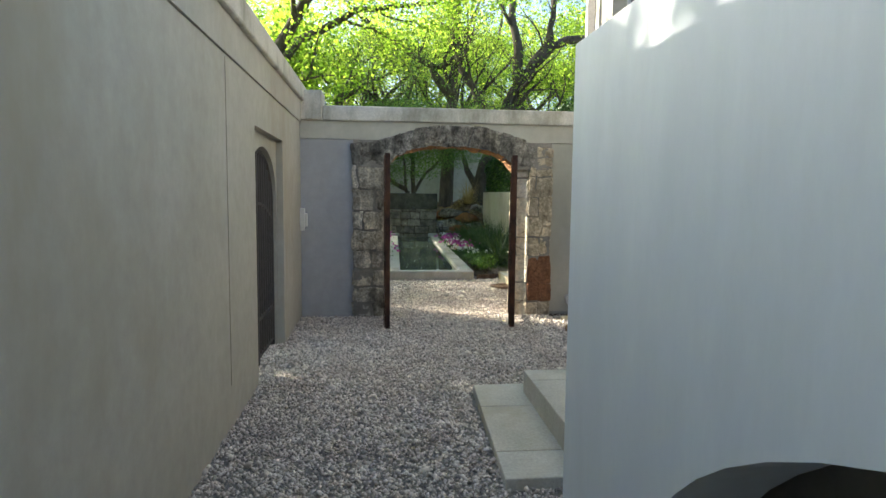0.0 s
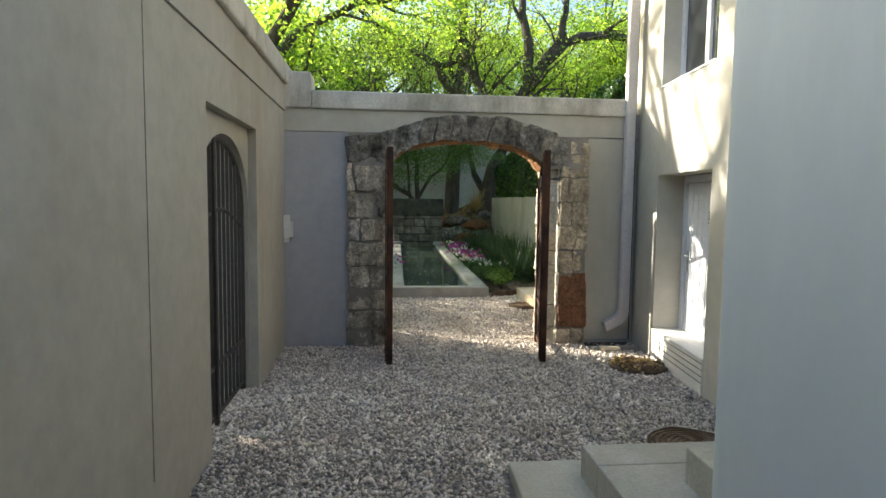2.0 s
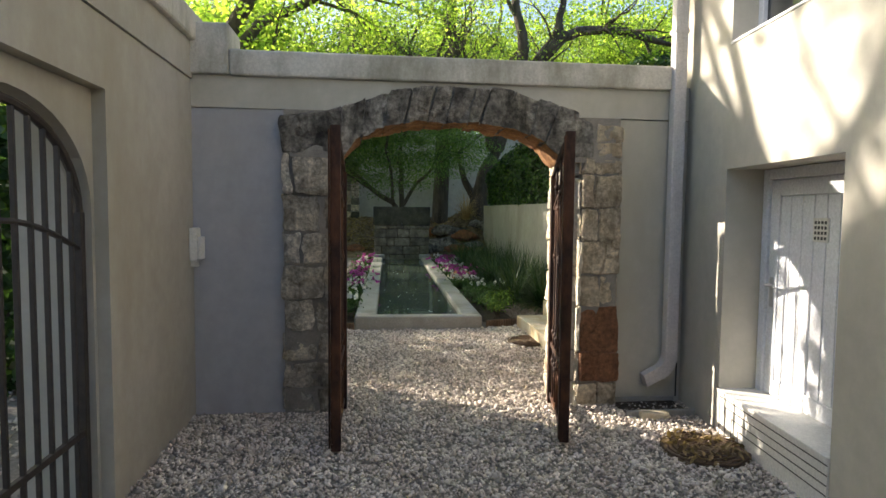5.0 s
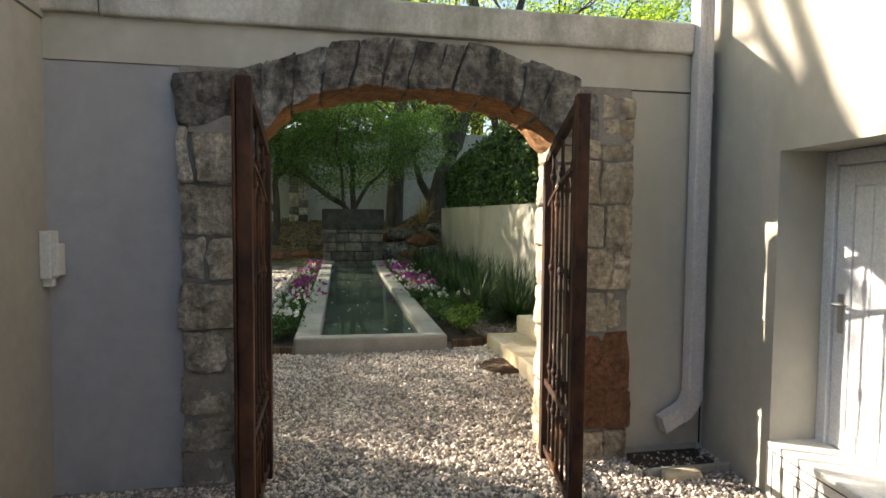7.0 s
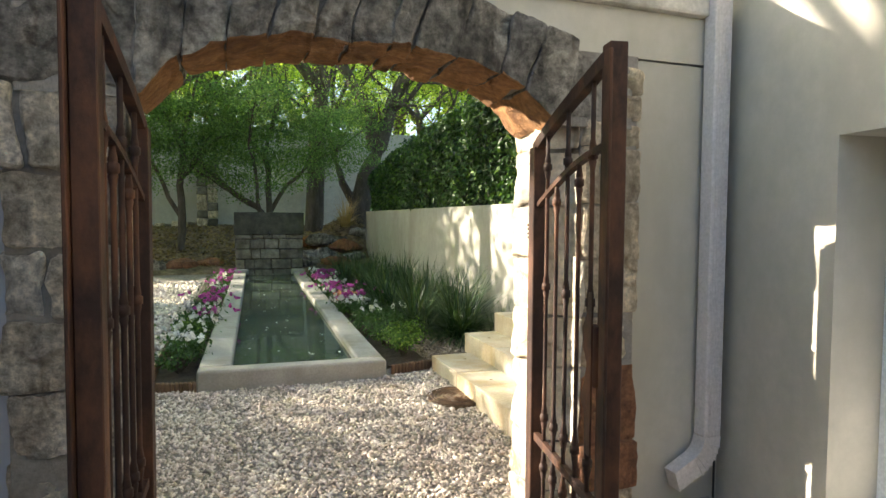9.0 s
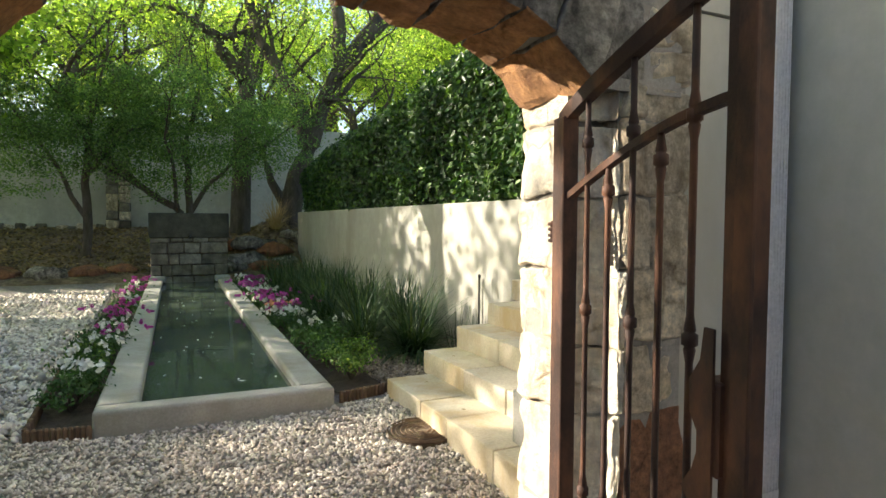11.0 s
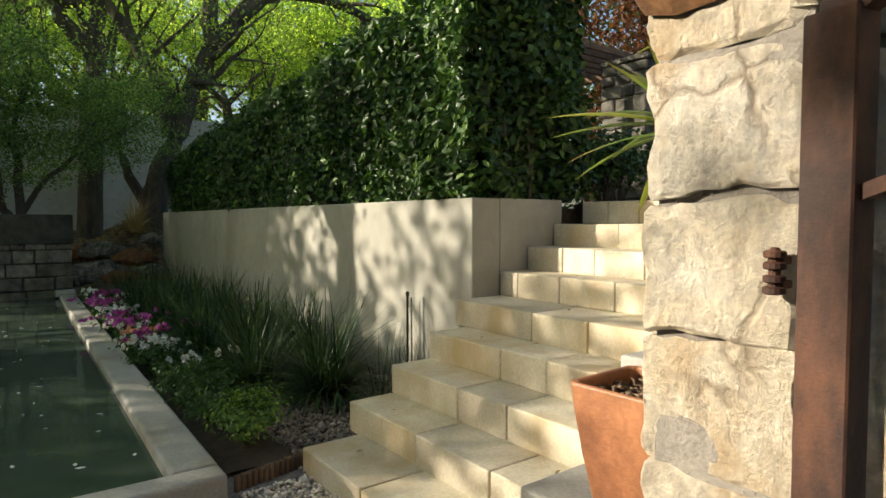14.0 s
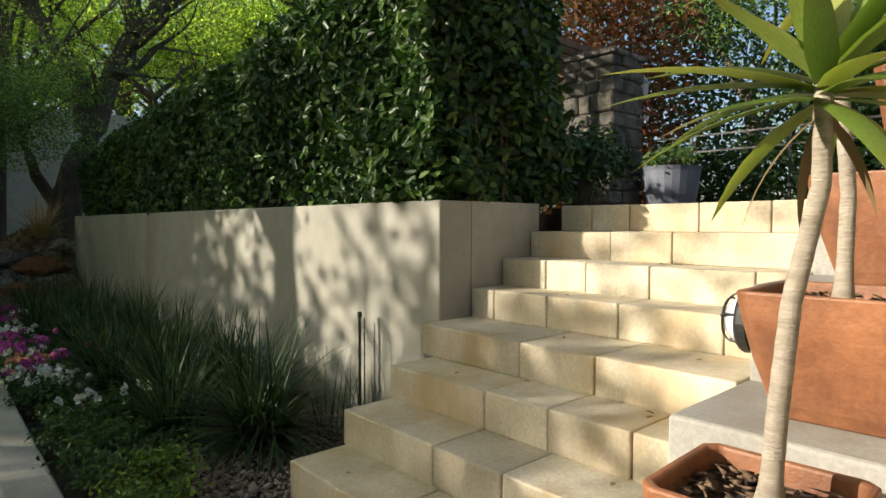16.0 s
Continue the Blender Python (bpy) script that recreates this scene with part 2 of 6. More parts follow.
STONE_ORANGE = surface("stone_orange", (0.27, 0.12, 0.042), (0.50, 0.26, 0.10), 7.0, 36, 0.92, 1.0, stain=(0.15, 0.07, 0.032), stain_scale=3.6, distance=0.03, crack=3.0, pit_grain=0.55)
MORTAR = surface("mortar", (0.20, 0.18, 0.155), (0.33, 0.30, 0.26), 9.0, 70, 0.95, 0.8, distance=0.015)
STEP_STONE = surface("step_stone", (0.50, 0.432, 0.315), (0.68, 0.625, 0.50), 3.0, 55, 0.85, 0.35, stain=(0.48, 0.365, 0.205), stain_scale=2.4, distance=0.008, random_tint=0.17)
STEP_GREY = surface("step_grey", (0.42, 0.40, 0.34), (0.56, 0.54, 0.48), 3.0, 55, 0.82, 0.25, stain=(0.40, 0.36, 0.28), distance=0.006, random_tint=0.08)
CONCRETE = surface("concrete", (0.27, 0.262, 0.238), (0.38, 0.368, 0.34), 2.5, 60, 0.85, 0.3, stain=(0.22, 0.205, 0.17), stain_scale=2.0, distance=0.006)
GROUND = surface("ground", (0.20, 0.172, 0.15), (0.38, 0.345, 0.305), 26.0, 120, 0.95, 0.8, distance=0.02)
SOIL = surface("soil", (0.035, 0.025, 0.018), (0.10, 0.075, 0.05), 14.0, 80, 0.98, 1.0, distance=0.03)
LITTER = surface("leaf_litter", (0.10, 0.07, 0.045), (0.36, 0.265, 0.165), 11.0, 60, 0.95, 1.0, stain=(0.05, 0.035, 0.02), stain_scale=1.5, distance=0.03)
PEBBLE_BROWN = surface("pebble_brown", (0.15, 0.115, 0.09), (0.33, 0.28, 0.235), 3.0, 90, 0.9, 0.2, random_tint=0.42, island=True, distance=0.003)
PEBBLE = surface("pebble", (0.53, 0.452, 0.402), (0.79, 0.725, 0.655), 3.0, 90, 0.9, 0.2, random_tint=0.6, island=True, distance=0.003)
IRON = surface("rusty_iron", (0.016, 0.008, 0.006), (0.040, 0.018, 0.012), 14.0, 90, 0.68, 0.4, stain=(0.13, 0.054, 0.026), stain_scale=4.0, distance=0.003, spec=0.3)
IRON_DARK = surface("dark_iron", (0.018, 0.015, 0.013), (0.045, 0.034, 0.028), 14.0, 90, 0.6, 0.3, distance=0.003)
PIPE = surface("pipe_paint", (0.58, 0.54, 0.52), (0.66, 0.62, 0.60), 4.0, 60, 0.5, 0.05, distance=0.002)
DOOR_PAINT = surface("door_paint", (0.66, 0.67, 0.70), (0.74, 0.75, 0.78), 5.0, 60, 0.45, 0.06, distance=0.002)
WHITE_PLASTIC = surface("white_plastic", (0.66, 0.64, 0.58), (0.74, 0.72, 0.66), 5.0, 60, 0.4, 0.04, distance=0.002)
TERRACOTTA = surface("terracotta", (0.15, 0.058, 0.026), (0.37, 0.158, 0.068), 4.0, 45, 0.48, 0.45, stain=(0.10, 0.045, 0.028), stain_scale=2.6, distance=0.006)
BARK = surface("bark", (0.045, 0.036, 0.026), (0.14, 0.115, 0.085), 7.0, 40, 0.95, 1.0, stretch=(1, 1, 0.25), distance=0.03)
BARK_PALE = surface("bark_pale", (0.30, 0.25, 0.19), (0.56, 0.50, 0.41), 8.0, 60, 0.9, 0.9, stretch=(0.6, 0.6, 3.5), distance=0.012)
SLATE_PAINT = surface("slate_glaze", (0.12, 0.13, 0.17), (0.17, 0.185, 0.23), 4.0, 50, 0.5, 0.1, distance=0.003)
WOOD = surface("edging_wood", (0.085, 0.05, 0.03), (0.20, 0.13, 0.08), 8.0, 60, 0.9, 0.7, stretch=(1, 1, 0.2), distance=0.006, random_tint=0.25)
RUBBER = surface("tyre_rubber", (0.015, 0.015, 0.015), (0.03, 0.03, 0.03), 9, 90, 0.85, 0.2)

LEAF_HEDGE = leaf_material("leaf_hedge", (0.016, 0.040, 0.012), (0.045, 0.100, 0.024), 0.24, 0.36, (0.12, 0.20, 0.045))
LEAF_TREE = leaf_material("leaf_tree", (0.075, 0.14, 0.03), (0.31, 0.43, 0.085), 0.70, 0.5, (0.50, 0.57, 0.16))
LEAF_DARK = leaf_material("leaf_dark", (0.058, 0.108, 0.044), (0.155, 0.250, 0.098), 0.5, 0.5, (0.24, 0.34, 0.13))
# leaf green with shade put into the colour, for dim background hedges
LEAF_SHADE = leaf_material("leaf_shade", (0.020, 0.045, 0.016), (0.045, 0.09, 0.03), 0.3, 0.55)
LEAF_SPEAR = leaf_material("leaf_spear", (0.010, 0.030, 0.013), (0.030, 0.068, 0.026), 0.18, 0.48, (0.10, 0.135, 0.05))
LEAF_BUSH = leaf_material("leaf_bush", (0.045, 0.10, 0.022), (0.13, 0.23, 0.045), 0.35, 0.45, (0.25, 0.34, 0.08))
LEAF_BED = leaf_material("leaf_bed", (0.025, 0.062, 0.020), (0.065, 0.13, 0.04), 0.3, 0.5)
LEAF_RED = leaf_material("leaf_red", (0.07, 0.03, 0.02), (0.20, 0.08, 0.045), 0.4, 0.5)
LEAF_DRY = leaf_material("leaf_dry", (0.09, 0.06, 0.035), (0.32, 0.23, 0.13), 0.2, 0.7)
PETAL_PINK = leaf_material("petal_pink", (0.42, 0.025, 0.34), (0.64, 0.14, 0.56), 0.08, 0.6)
PETAL_WHITE = leaf_material("petal_white", (0.68, 0.66, 0.74), (0.82, 0.80, 0.86), 0.08, 0.6)
PETAL_ROSE = leaf_material("petal_rose", (0.55, 0.20, 0.18), (0.70, 0.36, 0.30), 0.4, 0.6)

def glass_material():
    m, n, l, b = nodes_of("window_glass")
    b.inputs["Base Color"].default_value = (0.02, 0.022, 0.024, 1)
    b.inputs["Roughness"].default_value = 0.04
    return m
GLASS = glass_material()

def water_material():
    m, n, l, b = nodes_of("pool_water")
    col = ramp(n, l, noise_tex(n, l, 1.5, 5, 0.6), [(0.3, (0.042, 0.062, 0.046)), (0.7, (0.070, 0.094, 0.070))])
    l.new(col, b.inputs["Base Color"])
    b.inputs["Roughness"].default_value = 0.05
    b.inputs["IOR"].default_value = 1.33
    bumped(n, l, b, noise_tex(n, l, 5.0, 3, 0.5), 0.08, 0.02)
    return m
WATER = water_material()

def car_paint():
    m, n, l, b = nodes_of("car_paint")
    col = ramp(n, l, noise_tex(n, l, 3.0, 3, 0.5), [(0.3, (0.012, 0.012, 0.04)), (0.7, (0.018, 0.018, 0.055))])
    l.new(col, b.inputs["Base Color"])
    b.inputs["Roughness"].default_value, b.inputs["Coat Weight"].default_value = 0.3, 0.8
    return m
CAR_PAINT = car_paint()

def plain(name, c, rough=0.5, metal=0.0):
    m, n, l, b = nodes_of(name)
    col = ramp(n, l, noise_tex(n, l, 30, 4, 0.6), [(0.3, tuple(v * 0.9 for v in c)), (0.7, c)])
    l.new(col, b.inputs["Base Color"])
    b.inputs["Roughness"].default_value, b.inputs["Metallic"].default_value = rough, metal
    return m
LAMP_GLASS = plain("lamp_glass", (0.62, 0.64, 0.66), 0.25)
BLACK = plain("black_metal", (0.02, 0.02, 0.02), 0.45)
STEEL = plain("brushed_steel", (0.5, 0.5, 0.5), 0.35, 0.9)
BACKING = plain("dark_inside", (0.02, 0.018, 0.016), 0.9)
TILE_WHITE = surface("sill_tile", (0.66, 0.64, 0.58), (0.76, 0.74, 0.68), 6, 60, 0.5, 0.08, distance=0.002)
GROUT = plain("grout", (0.13, 0.12, 0.11), 0.9)
PLATE = plain("number_plate", (0.62, 0.60, 0.55), 0.5)
PLATE_INK = plain("plate_ink", (0.05, 0.05, 0.10), 0.6)
LANTERN = plain("lantern_paint", (0.30, 0.31, 0.36), 0.5)

# ---- large structure ----
LX, WALL_Y1 = -1.095, 0.30      # alley wall face; back of the arch wall
def ground_z(x, y):
    s = min(max((y - 0.4) / 2.1, 0.0), 1.0)
    z = 0.085 * s * s * (3 - 2 * s)
    back = min(max((y - 11.6) / 6.0, 0.0), 1.0)
    return z + 1.15 * back ** 0.8

def build_ground():
    bm = bmesh.new()
    xs = [-600, -120, -40, -20] + [-12 + 0.75 * i for i in range(39)] + [22, 40, 120, 600]
    ys = [-600, -120, -40, -16] + [-10 + 0.5 * i for i in range(73)] + [32, 50, 120, 600]
    grid = [[bm.verts.new((x, y, ground_z(x, y))) for x in xs] for y in ys]
    for r0, r1 in zip(grid, grid[1:]):
        for i in range(len(xs) - 1):
            bm.faces.new((r0[i], r0[i + 1], r1[i + 1], r1[i]))
    return struct("ground", bm, GROUND, "pale crushed stone and earth sloping up behind the pool", "ground")
build_ground()

def build_alley_wall():
    bm = bmesh.new()
    x1, x0 = LX, LX - 0.42
    add_grid_wall(bm, (-11, -2.80, -1.42, 0.45), (-0.2, 2.095, 2.44), [(1, 0)], x0, x1)
    add_box(bm, x0, x1 + 0.014, -11, 0.45, 2.444, 2.70)
    # arched reveal at the back of the gateway
    arc = [(-2.11 - 0.66 * math.cos(math.pi * k / 18), 1.52 + 0.46 * math.sin(math.pi * k / 18)) for k in range(19)]
    outline = [(-2.798, -0.1), (-2.77, -0.1)] + arc + [(-1.45, -0.1), (-1.422, -0.1), (-1.422, 2.092), (-2.798, 2.092)]
    vs = add_prism(bm, outline, 0, 0.10)
    for v in vs:
        v.co = Vector((LX - 0.165 + v.co.y, v.co.x, v.co.z))
    w = struct("wall_west", bm, PLASTER_WEST, "tall cream plastered alley wall with a recessed gateway", "wall")
    bm = bmesh.new()
    add_box(bm, LX - 0.47, LX + 0.055, -11, 0.30, 2.70, 2.90, 0.02, 2)
    struct("trim_west", bm, COPING, "weathered plaster coping along the alley wall", "coping")
    # vertical movement joint
    bm = box_bm(LX + 0.0005, LX + 0.003, -3.709, -3.703, 0.3, 2.42)
    struct("trim_joint", bm, MORTAR, "thin vertical crack in the plaster", "trim")
build_alley_wall()

AX0, AX1 = -0.05, 1.635          # the opening in the arch wall
def arch_low(x):
    u = (x - 0.785) / 0.835
    return 1.88 + 0.29 * math.sqrt(max(0.0, 1 - abs(u) ** 2.2))
def arch_top(x):
    pts = [(-0.47, 2.20), (0.0, 2.28), (0.37, 2.40), (0.68, 2.44), (1.30, 2.42), (1.77, 2.25), (2.12, 2.18)]
    return float(np.interp(x, [p[0] for p in pts], [p[1] for p in pts]))

def build_arch_wall():
    bm = bmesh.new()
    add_box(bm, LX, -0.40, 0.0, WALL_Y1, -0.2, 2.245)
    struct("wall_arch_west", bm, PLASTER_PANEL, "grey-mauve plastered wall panel beside the stone arch", "wall")
    bm = bmesh.new()
    add_box(bm, 2.04, 2.80, 0.0, WALL_Y1, -0.2, 2.24)
    struct("wall_arch_east", bm, PLASTER, "cream plastered wall panel behind the downpipe", "wall")
    bm = bmesh.new()
    cols = [AX0 - 0.36 + (AX1 - AX0 + 0.78) * i / 40 for i in range(41)]
    low = [(x, max(2.247, arch_top(x) - 0.10) if -0.40 < x < 2.04 else 2.247) for x in cols]
    outline = [(LX, 2.249)] + low + [(2.80, 2.249), (2.80, 2.50), (LX, 2.50)]
    add_prism(bm, outline, -0.012, WALL_Y1)
    struct("wall_arch_top", bm, PLASTER, "cream plaster band above the stone arch", "wall")
    bm = bmesh.new()
    add_box(bm, -0.82, 2.50, -0.055, WALL_Y1 + 0.05, 2.472, 2.655, 0.015, 2)
    struct("trim_arch", bm, COPING, "weathered cream coping on the arch wall with dark streaks", "coping")
    bm = bmesh.new()
    add_box(bm, LX - 0.02, -0.822, -0.06, WALL_Y1 + 0.05, 2.476, 2.835, 0.012, 2)
    struct("trim_corner", bm, COPING, "raised plaster block on the wall corner", "coping")
build_arch_wall()

# house wall, which stands slightly askew
HOUSE = Matrix.Translation((2.667, 0, 0)) @ Matrix.Rotation(-math.atan(0.107), 4, "Z")
def build_house():
    bm = bmesh.new()
    add_grid_wall(bm, (-5.2, -1.872, -0.677, 0.31), (-0.2, 0.30, 1.825, 2.655, 4.1, 5.6), [(1, 1), (1, 3)], 0.0, 0.34, HOUSE)
    struct("wall_house", bm, PLASTER, "cream plastered house wall with a deep door niche and window", "wall")
    bm = bmesh.new()
    add_box(bm, 0.342, 4.6, 0.09, 0.31, -0.2, 5.6, m=HOUSE)
    struct("wall_house_north", bm, PLASTER, "cream plastered end wall of the house", "wall")
    bm = bmesh.new()
    add_box(bm, 0.342, 4.6, -5.2, -5.0, -0.2, 5.6, m=HOUSE)
    add_box(bm, 4.6, 4.8, -5.2, 0.31, -0.2, 5.6, m=HOUSE)
    add_box(bm, 1.2, 1.3, -5.0, 0.09, -0.2, 5.6, m=HOUSE)
    struct("wall_house_inner", bm, PLASTER, "plain inner house walls", "wall")
    bm = bmesh.new()
    add_box(bm, -0.25, 4.9, -5.3, 0.50, 5.6, 5.85, 0.02, 1, m=HOUSE)
    struct("roof_house", bm, COPING, "flat plastered roof slab of the house", "roof")
build_house()

def build_stair_wall():
    """Free wall beside the entrance steps, with a low arch through it."""
    bm = bmesh.new()
    arc = [(-7.6 + 1.9 * math.cos(math.pi * k / 28), 1.19 * math.sin(math.pi * k / 28)) for k in range(29)]
    outline = [(-4.80, -0.2), (-4.80, 2.28), (-11, 2.28), (-11, -0.2), (-9.5, -0.2)] + arc[::-1] + [(-5.7, -0.2)]
    vs = add_prism(bm, outline, 0, 0.32)
    for v in vs:
        v.co = Vector((0.80 + v.co.y, v.co.x, v.co.z))
    es = [e for e in bm.edges if all(abs(v.co.y + 4.80) < 1e-4 for v in e.verts) and abs(e.verts[0].co.z - e.verts[1].co.z) > 1]
    bmesh.ops.bevel(bm, geom=es, offset=0.09, segments=5, affect="EDGES", profile=0.5)
    struct("wall_stair", bm, PLASTER_WHITE, "smooth white plastered stair wall with a low arch", "wall")
    bm = bmesh.new()
    add_box(bm, 1.55, 1.65, -11, -5.0, -0.2, 2.2)
    add_box(bm, 1.122, 1.55, -5.1, -5.0, -0.2, 2.2)
    add_box(bm, 1.122, 2.6, -11, -5.0, 2.2, 2.28)
    struct("wall_stair_inner", bm, PLASTER, "dim plastered recess behind the low arch", "wall")
    bm = bmesh.new()
    add_box(bm, -1.6, 3.2, -11.3, -11, -0.2, 3.4)
    struct("wall_south", bm, PLASTER, "plain plastered wall closing the alley", "wall")
build_stair_wall()

def build_retaining():
    bm = bmesh.new()
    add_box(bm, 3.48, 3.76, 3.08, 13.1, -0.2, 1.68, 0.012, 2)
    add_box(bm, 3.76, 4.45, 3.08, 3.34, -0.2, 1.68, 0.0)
    struct("wall_retaining", bm, PLASTER_SHADED, "cream plastered retaining wall holding up the hedge", "wall")
    bm = bmesh.new()
    add_box(bm, 3.765, 16, 3.36, 13.0, -0.2, 1.62)
    add_box(bm, 4.92, 16, 1.235, 3.33, -0.2, 1.66)
    add_box(bm, 16, 40, -6, 13.0, -0.2, 1.66)
    struct("ground_terrace", bm, LITTER, "earth terrace behind the retaining wall", "terrace")
build_retaining()

def bank_z(x, y):
    """Leafy bank behind the pool, with a mound against the end of the retaining wall."""
    mound = 0.85 * math.exp(-((x - 3.0) / 0.75) ** 2 - ((y - 13.7) / 0.8) ** 2)
    edge = min(1.0, max(0.0, (y - 11.95) / 0.5))
    return ground_z(x, y) + 0.012 + mound * edge + edge * (0.05 * noise.noise(Vector((x * 1.6, y * 1.6, 4))) + 0.03 * noise.noise(Vector((x * 5, y * 5, 1))) + 0.03)

def build_bank():
    bm = bmesh.new()
    nx, ny = 96, 44
    g = [[bm.verts.new((-8 + 13.0 * i / nx, 11.96 + 5.6 * j / ny, bank_z(-8 + 13.0 * i / nx, 11.96 + 5.6 * j / ny))) for i in range(nx + 1)] for j in range(ny + 1)]
    for a, b in zip(g, g[1:]):
        for i in range(nx):
            bm.faces.new((a[i], a[i + 1], b[i + 1], b[i]))
    struct("ground_bank", bm, LITTER, "brown leaf-strewn bank rising behind the pool", "bank")
build_bank()

# ---- stone arch ----
def rough_stone(corners, y0, y1, seed, jitter=0.010, bevel=0.009, cuts=0, amp=0.014, under=None):
    """A hewn block between y0 and y1 over four corners of x, z (in turn round the block)."""
    rnd = random.Random(seed)
    bm = bmesh.new()
    j = lambda: rnd.uniform(-jitter, jitter)
    a = [bm.verts.new((x + j(), y0 + j(), z + j())) for x, z in corners]
    b = [bm.verts.new((x + j(), y1 + j(), z + j())) for x, z in corners]
    bm.faces.new(a)
    bm.faces.new(b[::-1])
    for i in range(4):
        bm.faces.new((a[(i + 1) % 4], a[i], b[i], b[(i + 1) % 4]))
    bmesh.ops.recalc_face_normals(bm, faces=bm.faces)
    bmesh.ops.bevel(bm, geom=list(bm.edges), offset=bevel, segments=1, affect="EDGES")
    if cuts:
        bmesh.ops.subdivide_edges(bm, edges=[e for e in bm.edges if e.calc_length() > 0.05], cuts=cuts, use_grid_fill=True)
        off = Vector((seed * 3.7, seed * 1.3, 0))
        for v in bm.verts:
            v.co += noise.noise_vector(v.co * 7 + off) * amp + noise.noise_vector(v.co * 19 + off) * amp * 0.5 + noise.noise_vector(v.co * 43 + off) * amp * 0.22
    if under is not None:
        for f in bm.faces:
            if f.normal.z < -0.55:
                f.material_index = 1
    return bm

def build_arch():
    arch = thing("stone_arch", 0.785, 0.12, 0.0, "rough sandstone arch with blackened voussoirs and warm underside", "arch")
    arch["kind"] = "structure"
    ox, oy = 0.785, 0.12
    k = 0
    def put(bm, mats):
        for v in bm.verts:
            v.co -= Vector((ox, oy, 0))
        ob = part("stone", bm, mats[0], arch)
        for m in mats[1:]:
            ob.data.materials.append(m)
        return ob
    # mortar cores
    for x0, x1 in ((-0.445, AX0 - 0.018), (AX1 + 0.155, 2.095)):
        part("mortar_core", box_bm(x0 - ox, x1 - ox, -0.045 - oy, WALL_Y1 + 0.005 - oy, -0.1, 2.243), MORTAR, arch)
    part("mortar_core", box_bm(AX1 + 0.016 - ox, AX1 + 0.154 - ox, 0.036 - oy, WALL_Y1 + 0.005 - oy, -0.1, 2.0), MORTAR, arch)
    bm = bmesh.new()
    xs = [-0.40 + 2.45 * i / 30 for i in range(31)]
    lowz = [max(arch_low(min(max(x, AX0), AX1)) + 0.022, 0) if AX0 < x < AX1 else 1.90 for x in xs]
    add_prism(bm, [(x - ox, z) for x, z in zip(xs, lowz)] + [(x - ox, arch_top(x) - 0.02) for x in reversed(xs)], -0.068 - oy, WALL_Y1 + 0.005 - oy)
    part("mortar_core", bm, MORTAR, arch)
    # piers, course by course: the split is where a course is two stones wide
    west = [(0.0, 0.20, 0.6), (0.20, 0.40, 0), (0.40, 0.62, 0.62), (0.62, 0.86, 0.58), (0.86, 1.11, 0.72), (1.11, 1.36, 0.35), (1.36, 1.63, 0.70), (1.63, 1.93, 0.16)]
    for z0, z1, cut in west:
        x0, x1 = -0.462, AX0
        spans = [(x0, x1)] if not cut else [(x0, x0 + (x1 - x0) * cut), (x0 + (x1 - x0) * cut, x1)]
        for a, b in spans:
            k += 1
            g = 0.010
            put(rough_stone([(a + g, z0 + g), (b - g, z0 + g), (b - g, z1 - g), (a + g, z1 - g)], -0.065 + 0.02 * math.sin(k * 2.1), WALL_Y1 + 0.03, k, 0.013, 0.010, 6, 0.024), [STONE])
    east = [(-0.05, 0.19, 0.45, STONE_BUFF), (0.19, 0.43, 0, STONE_RUST), (0.43, 0.79, 0, STONE_RUST), (0.79, 1.03, 0.5, STONE_BUFF), (1.03, 1.29, 0, STONE_BUFF), (1.29, 1.55, 0.42, STONE_BUFF), (1.55, 1.80, 0.3, STONE_BUFF), (1.80, 1.93, 0.3, STONE_BUFF)]
    for z0, z1, cut, mat in east:
        x0, x1 = AX1, 2.115
        w = x1 - x0
        spans = [(x0, x0 + w * 0.34, STONE_SAND), (x0 + w * 0.34, x1, mat)] if not cut else [(x0, x0 + w * 0.32, STONE_SAND), (x0 + w * 0.32, x0 + w * (0.34 + cut * 0.66), mat), (x0 + w * (0.34 + cut * 0.66), x1, mat)]
        for a, b, m in spans:
            k += 1
            g = 0.004
            bm = rough_stone([(a + g, z0 + g), (b - g, z0 + g), (b - g, z1 - g), (a + g, z1 - g)], -0.065 + 0.018 * math.sin(k * 2.1), WALL_Y1 + 0.03, k, 0.011, 0.010, 9 if m is STONE_SAND else 4, 0.021 if m is STONE_SAND else 0.016)
            if m is STONE_SAND:
                # the jamb steps back in front of the gate
                for v in bm.verts:
                    v.co.x += 0.135 * max(0.0, 1 - (v.co.x - a) / (b - a)) * min(1.0, max(0.0, (0.030 - v.co.y) / 0.035))
            put(bm, [m])
    # springers and cap stones
    for c, m in (([(-0.465, 1.925), (-0.055, 1.925), (-0.02, 2.27), (-0.465, 2.19)], STONE_DARK), ([(1.65, 1.93), (1.90, 1.93), (1.86, 2.20), (1.72, 2.24)], STONE_DARK), ([(1.90, 2.06), (2.12, 2.06), (2.12, 2.18), (1.88, 2.19)], STONE_BUFF), ([(1.91, 1.95), (2.11, 1.95), (2.11, 2.04), (1.90, 2.04)], STONE_BUFF)):
        k += 1
        put(rough_stone(c, -0.075, WALL_Y1 + 0.02, k, 0.012, 0.011, 4, 0.017), [m])
    # voussoirs
    n = 11
    rnd = random.Random(5)
    cuts = [0.0] + [(i + rnd.uniform(-0.22, 0.22)) / n for i in range(1, n)] + [1.0]
